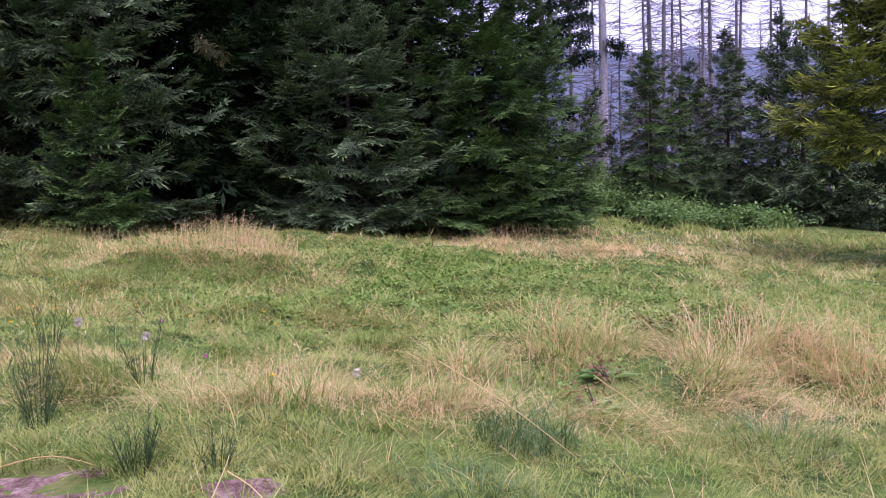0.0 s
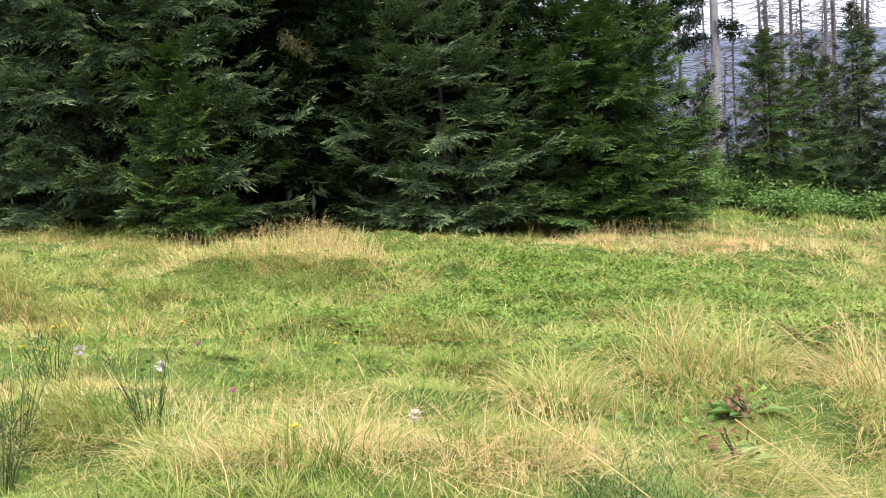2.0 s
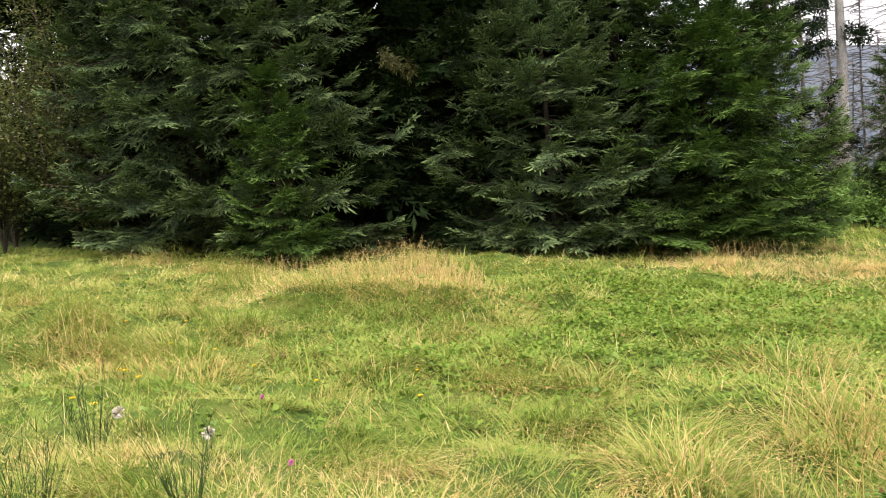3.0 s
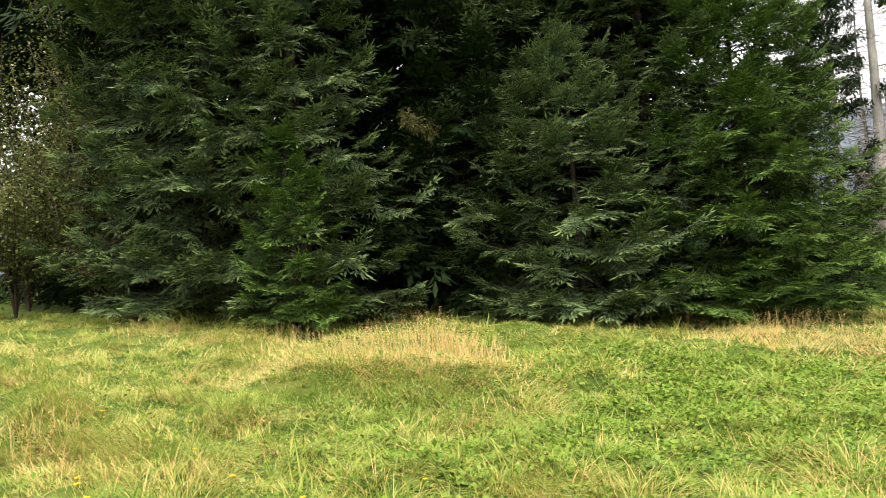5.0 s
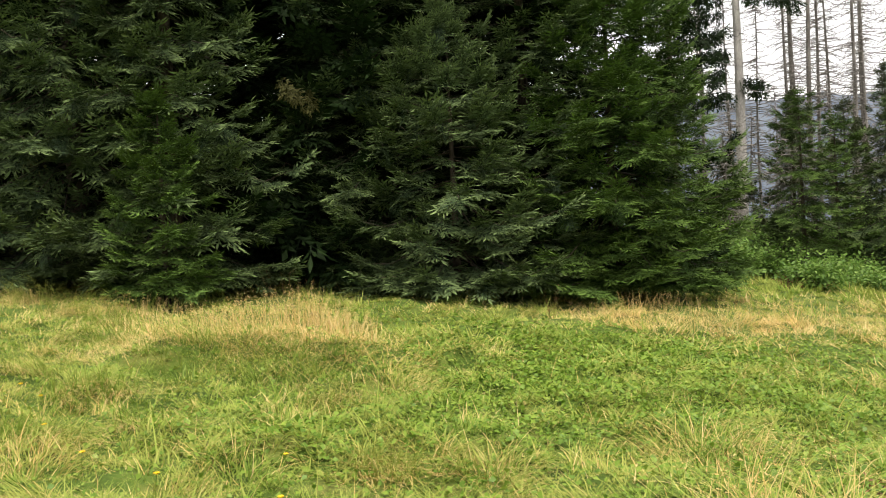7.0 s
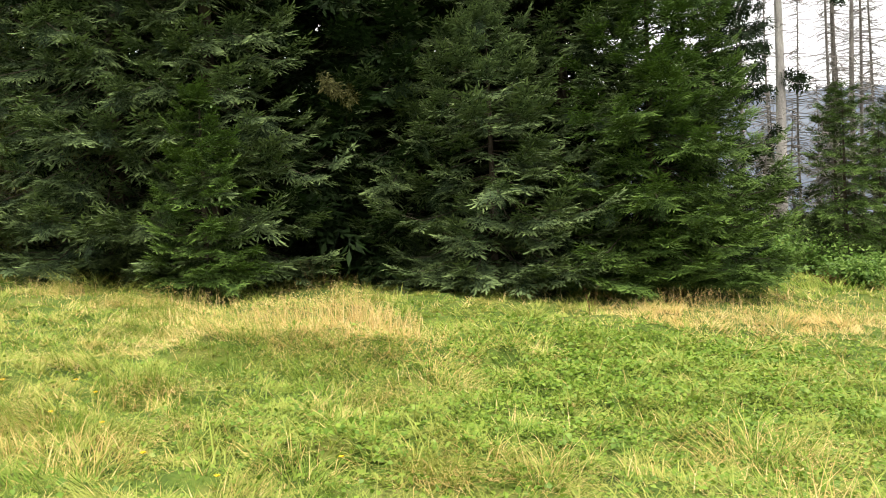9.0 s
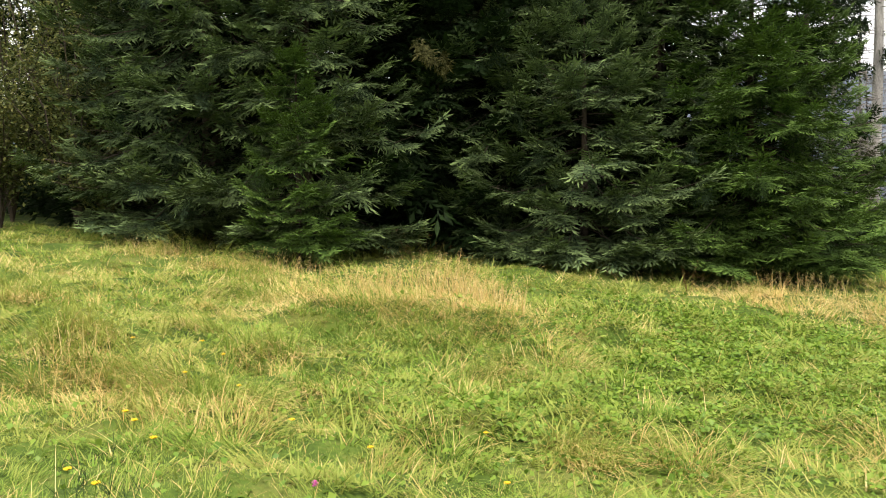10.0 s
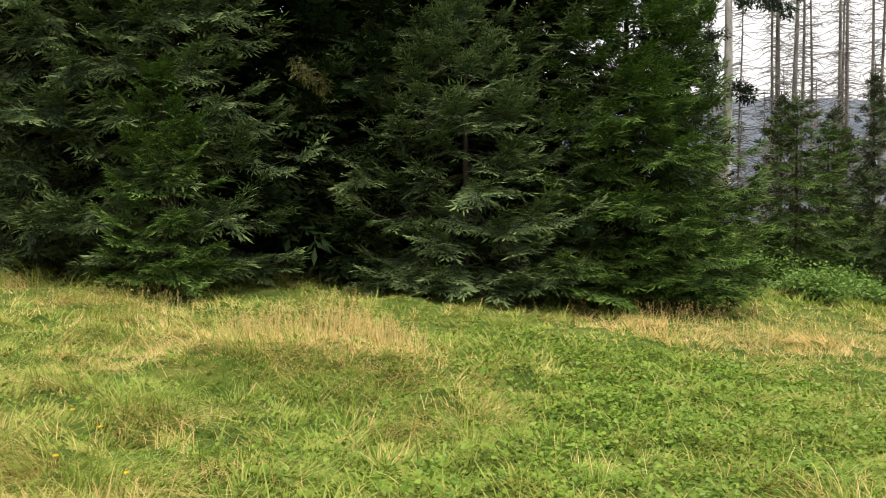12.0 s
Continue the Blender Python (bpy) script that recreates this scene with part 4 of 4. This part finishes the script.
# fans of long pale stalks blown over from one foot
for x, y, n, hd in [(0.78, 5.8, 46, -0.9), (1.65, 6.25, 50, -0.5), (-0.15, 5.25, 34, -0.8), (1.9, 6.0, 36, -0.15), (2.75, 6.6, 30, -0.7), (-1.3, 5.3, 24, -1.9),
                    (-3.5, 11.75, 90, -1.7), (-2.95, 11.85, 100, -1.1), (-2.4, 12.05, 80, -0.8), (-3.9, 11.7, 80, -2.3), (-2.0, 12.0, 60, -0.4), (-3.2, 11.6, 70, -2.0)]:
    grass_tussock(x, y, 0.13 if y < 9 else 0.28, 0.42, n, "fan of long pale dead grass stalks blown over", 1.0, hd, None, 0.007, (0.9, 1.5))


def panicle_grass(x, y, reach, height, count, seed):
    """A loose stand of thin dry stalks with feathery seed heads."""
    r = np.random.default_rng(seed)
    z0 = float(land(x, y))
    root = new("seeding_grass")
    root.location = (x, y, z0)
    a, q = r.uniform(0, 6.28, count), np.sqrt(r.uniform(0, 1, count)) * reach
    px, py = x + np.cos(a) * q, y + np.sin(a) * q
    ln = height * r.uniform(0.55, 1.1, count)
    lean, hd = r.uniform(0.05, 0.45, count), r.uniform(0, 6.28, count)
    h = Heap()
    v, f, t = blades(px, py, ln, np.full(count, 0.006), lean, np.full(count, 0.3), hd, 2)
    h.add(v - np.array([x, y, z0]), f, t)
    top = v.reshape(count, 5, 3)[:, 4] - np.array([x, y, z0])
    mid = v.reshape(count, 5, 3)[:, 2] - np.array([x, y, z0])
    for _ in range(7):
        u = r.uniform(0.35, 1.0, count)[:, None]
        c = mid + (top - mid) * u
        d = r.normal(0, 1, (count, 3)) * [1, 1, 0.5] + [0, 0, 0.35]
        d /= np.linalg.norm(d, axis=1)[:, None]
        w = np.cross(d, r.normal(0, 1, (count, 3)))
        w /= np.linalg.norm(w, axis=1)[:, None] + 1e-6
        sz = 0.06 * height * (1.3 - u)
        vv = np.stack([c, c + d * sz + w * 0.0035, c + d * sz - w * 0.0035], 1)
        h.add(vv, np.arange(3 * count).reshape(-1, 3), np.zeros(3 * count))
    tagged(part_of("seed_stalk", h.mesh("seed_stalk", STRAW), root), kind="stuff")
    return tagged(root, "stand of pale dry grass with feathery seed heads", "seeding grass", "stands of seeding grass")


for k, (x, y, reach, h, n) in enumerate([(-3.1, 13.0, 0.4, 0.55, 130), (-2.7, 13.4, 0.35, 0.5, 100), (-3.7, 12.7, 0.4, 0.48, 110), (-2.4, 12.9, 0.35, 0.4, 80), (-4.0, 13.4, 0.4, 0.42, 80), (-5.2, 14.4, 0.45, 0.4, 80),
                                         (0.9, 17.6, 0.6, 0.4, 120), (1.9, 17.4, 0.6, 0.4, 130), (2.9, 18.6, 0.7, 0.42, 130), (1.4, 19.2, 0.7, 0.42, 130), (4.0, 19.4, 0.8, 0.4, 120), (3.2, 16.8, 0.6, 0.34, 90),
                                         (2.1, 7.3, 0.45, 0.48, 130), (2.6, 7.2, 0.4, 0.5, 120), (3.0, 6.9, 0.35, 0.6, 80), (1.0, 7.5, 0.35, 0.48, 90), (0.5, 6.6, 0.4, 0.36, 60), (-4.2, 8.4, 0.3, 0.34, 60),
                                         (5.2, 16.0, 0.8, 0.4, 110), (6.0, 18.6, 0.9, 0.4, 110), (-6.4, 16.0, 0.5, 0.38, 70), (-8.2, 15.0, 0.6, 0.36, 70), (-0.7, 5.4, 0.3, 0.3, 60), (0.1, 5.7, 0.3, 0.32, 60)]):
    panicle_grass(x, y, reach, h, int(n * (1.4 if 12 < y < 14 else 0.6)), 600 + k)


def rush(x, y, height, count, seed, material=None, label="fan of thin dark green upright stems"):
    """A fan of dark upright stems."""
    r = np.random.default_rng(seed)
    root = new("rush_clump")
    root.location = (x, y, float(land(x, y)))
    h = Heap()
    for _ in range(count):
        a, ln = r.uniform(0, 6.28), height * r.uniform(0.5, 1.1)
        w = np.linspace(0, 1, 4)
        out = r.uniform(0.1, 0.45) * ln
        path = np.stack([0.04 * math.cos(a) + math.cos(a) * out * w ** 1.3, 0.04 * math.sin(a) + math.sin(a) * out * w ** 1.3, ln * w - 0.01], -1)
        tube(h, path, 0.0019 * (1 - 0.7 * w), 3)
        for _ in range(3):
            p = path[int(r.integers(1, 4))]
            e = p + np.array([r.uniform(-0.03, 0.03), r.uniform(-0.03, 0.03), r.uniform(0.02, 0.06)])
            tube(h, [p, (p + e) / 2, e], np.array([0.0015, 0.0013, 0.0008]), 3)
    tagged(part_of("stem", h.mesh("stem", material or RUSH), root), kind="stuff")
    return tagged(root, label, "rush", "rush clumps")


for k, (x, y, h, n) in enumerate([(-1.75, 4.95, 0.34, 40), (-1.95, 5.35, 0.36, 34), (-1.5, 5.6, 0.32, 30), (-1.05, 4.3, 0.2, 46), (-0.72, 4.25, 0.16, 24), (-2.2, 6.0, 0.34, 30)]):
    rush(x, y, h, n, 400 + k)


for k, (x, y, h, n) in enumerate([(-3.95, 15.3, 0.75, 14), (-4.25, 14.9, 0.6, 12), (-3.5, 15.2, 0.6, 12), (-3.2, 14.6, 0.5, 10), (-0.4, 17.6, 0.5, 10), (2.9, 20.5, 0.6, 12)]):
    rush(x, y, h, n, 420 + k, RUST, "withered brown seed stalks standing over the grass")


def weed_leaves():
    """Clover and other low broad leaves between the grass."""
    h = Heap()
    n = 170000
    x, y = spread(n, -7, 6, 6.5, 17)
    keep = rng.uniform(0, 1, len(x)) < 0.10 + 1.1 * sum(np.exp(-((x - a) / c) ** 2 - ((y - b) / d) ** 2) for a, b, c, d in [(0.7, 11.6, 2.3, 2.4), (0.6, 14.5, 1.5, 1.2), (-1.5, 9.0, 1.0, 0.7), (1.7, 8.4, 0.6, 0.5)])
    x, y = x[keep], y[keep]
    n = len(x)
    c = np.stack([x, y, land(x, y) + rng.uniform(0.0, 0.11, n) * (0.5 + 0.7 * wobble(x, y, 7.0, 1.3))], -1)
    d = rng.normal(0, 1, (n, 3)) * [1, 1, 0.45]
    d /= np.linalg.norm(d, axis=1)[:, None]
    s = np.cross(d, rng.normal(0, 0.3, (n, 3)) + [0, 0, 1.0])
    s /= np.linalg.norm(s, axis=1)[:, None]
    z = (rng.uniform(0.022, 0.055, n) * (0.6 + y / 25))[:, None]
    v = np.stack([c, c + d * z * 0.55 + s * z * 0.42, c + d * z, c + d * z * 0.55 - s * z * 0.42], 1)
    v[:, 1::2, 2] += z * 0.12
    f = (np.arange(n)[:, None, None] * 4 + np.array([(0, 1, 2), (0, 2, 3)])[None]).reshape(-1, 3)
    h.add(v, f, np.tile([0, 0.5, 1, 0.5], n))
    tagged(new("clover", h.mesh("clover", WEED)), "low broad-leaved clover and weeds in the turf", "clover", kind="stuff")


weed_leaves()


def flower(x, y, height, size, material, label, name, ball=False, lean=0.1):
    """A thin stalk with a flower head: a ring of petals, or a round seed head of fine rays."""
    root = new(name)
    root.location = (x, y, float(land(x, y)))
    st, hd = Heap(), Heap()
    w = np.linspace(0, 1, 4)
    tube(st, np.stack([lean * height * w ** 2, 0 * w, height * w], -1), 0.002 * (1 - 0.3 * w), 4)
    top = np.array([lean * height, 0, height])
    for k in range(60 if ball else 14):
        if ball:
            d = rng.normal(0, 1, 3)
        else:
            a = k * 2 * math.pi / 14
            d = np.array([math.cos(a), math.sin(a), 0.45 + 0.2 * (k % 2)])
        d /= np.linalg.norm(d)
        s = np.cross(d, (0.3, 0.2, 1.0))
        s = s / np.linalg.norm(s) * size * (0.14 if ball else 0.17)
        e = top + d * size * 0.5
        hd.add([top, e + s, e * 1.0 + d * size * 0.06, e - s], [(0, 1, 2), (0, 2, 3)], [0.5] * 4)
    part_of("stalk", st.mesh("stalk", SEDGE), root)
    part_of("flower_head", hd.mesh("flower_head", material), root)
    return tagged(root, label, "flower", name + "s in the meadow")


for x, y, h in [(-3.5, 9.05, 0.16), (-3.45, 8.5, 0.15), (-3.2, 7.55, 0.14), (-3.75, 9.2, 0.16), (-2.6, 6.9, 0.16), (-2.9, 7.2, 0.14), (-2.5, 6.4, 0.15), (-0.7, 5.1, 0.13), (-1.9, 7.6, 0.15), (-2.35, 7.7, 0.14),
                (-1.5, 8.3, 0.14), (-2.7, 6.5, 0.15), (-4.1, 8.9, 0.15), (-3.0, 8.35, 0.14), (-1.2, 7.4, 0.13)]:
    flower(x, y, h, 0.034, YELLOW, "small yellow composite flower on a thin stalk", "yellow_flower")
for x, y, h in [(-1.98, 5.88, 0.19), (-1.62, 5.94, 0.18), (-0.37, 5.65, 0.10)]:
    flower(x, y, h, 0.05, FLUFF, "round whitish seed head on a thin stalk", "seed_head", True)
for x, y, h in [(-1.82, 6.78, 0.15), (-1.3, 6.0, 0.14)]:
    flower(x, y, h, 0.024, PINK, "small pink clover flower", "pink_flower", True)


def dock(x, y, height, seed):
    """A dock: a reddish seed stalk over large leaves."""
    root = bush("dock_plant", (x, y), 0.12, height, 70, 0.035, RUST, "withered dock with a rust-brown seed stalk", seed, "dock", 3)
    h, r = Heap(), np.random.default_rng(seed)
    for _ in range(16):
        a, ln = r.uniform(0, 6.28), r.uniform(0.10, 0.2)
        d, s = np.array([math.cos(a), math.sin(a), 0.5]), np.array([-math.sin(a), math.cos(a), 0])
        c = d * 0.03
        h.add([c, c + d * ln * 0.5 + s * ln * 0.22, c + d * ln - np.array([0, 0, 0.3 * ln]), c + d * ln * 0.5 - s * ln * 0.22], [(0, 1, 2), (0, 2, 3)], [0, 0.5, 1, 0.5])
    tagged(part_of("leaf_rosette", h.mesh("leaf_rosette", BRAMBLE), root), kind="stuff")


for k, (x, y, h) in enumerate([(1.12, 6.6, 0.2), (1.75, 8.2, 0.16), (1.62, 8.35, 0.14), (0.95, 5.95, 0.2), (1.9, 8.0, 0.14), (2.4, 9.6, 0.2)]):
    dock(x, y, h, 500 + k)


def field_stone(x, y, sx, sy, sz, seed):
    """A weathered, half sunk stone."""
    bm = bmesh.new()
    bmesh.ops.create_icosphere(bm, subdivisions=4, radius=1)
    for v in bm.verts:
        n = v.co.normalized()
        k = 1 + 0.22 * noise.noise(n * 1.4 + Vector((seed, 0, 0))) + 0.07 * noise.noise(n * 5) + 0.06 * noise.noise(n * 9) + 0.04 * noise.noise(n * 23)
        v.co = Vector((n.x * sx * k, n.y * sy * k, max(-0.5, min(n.z, 0.62)) * sz * k))
    me = bpy.data.meshes.new("field_stone")
    bm.to_mesh(me)
    bm.free()
    me.materials.append(STONE)
    for p in me.polygons:
        p.use_smooth = True
    ob = new("field_stone", me)
    ob.matrix_world = pose(x, y, float(land(x, y)) + sz * 0.1, 0, 6, 20)
    return tagged(ob, "weathered grey and reddish stone half sunk in grass", "stone")


field_stone(0.55, 4.05, 0.25, 0.17, 0.10, 3)


def straw_stick(a, b, thick):
    h = Heap()
    w = np.linspace(0, 1, 7)[:, None]
    p, q = np.array(a), np.array(b)
    mid = (p + q) / 2
    path = p + (q - p) * w + np.array([0.02, 0.01, 0.03]) * np.sin(w * math.pi)
    path[:, 2] += land(path[:, 0], path[:, 1])
    path = path - np.array([mid[0], mid[1], float(land(mid[0], mid[1]))])
    tube(h, path, thick * (1 - 0.5 * w[:, 0]), 5)
    ob = new("dry_stalk", h.mesh("dry_stalk", STRAW, True))
    ob.location = (mid[0], mid[1], float(land(mid[0], mid[1])))
    return tagged(ob, "pale dry broken plant stalk lying on the turf", "stalk", "dry stalks")


straw_stick((-0.62, 3.62, 0.02), (-0.60, 4.02, 0.12), 0.0025)
straw_stick((-0.60, 3.98, 0.08), (-0.32, 3.62, 0.02), 0.0025)
straw_stick((-1.6, 4.32, 0.03), (-1.2, 4.28, 0.05), 0.003)
straw_stick((-0.95, 4.9, 0.14), (-0.75, 4.65, 0.05), 0.003)
straw_stick((0.1, 5.2, 0.3), (0.7, 4.75, 0.06), 0.0025)
straw_stick((0.9, 5.6, 0.3), (1.25, 5.1, 0.05), 0.0025)
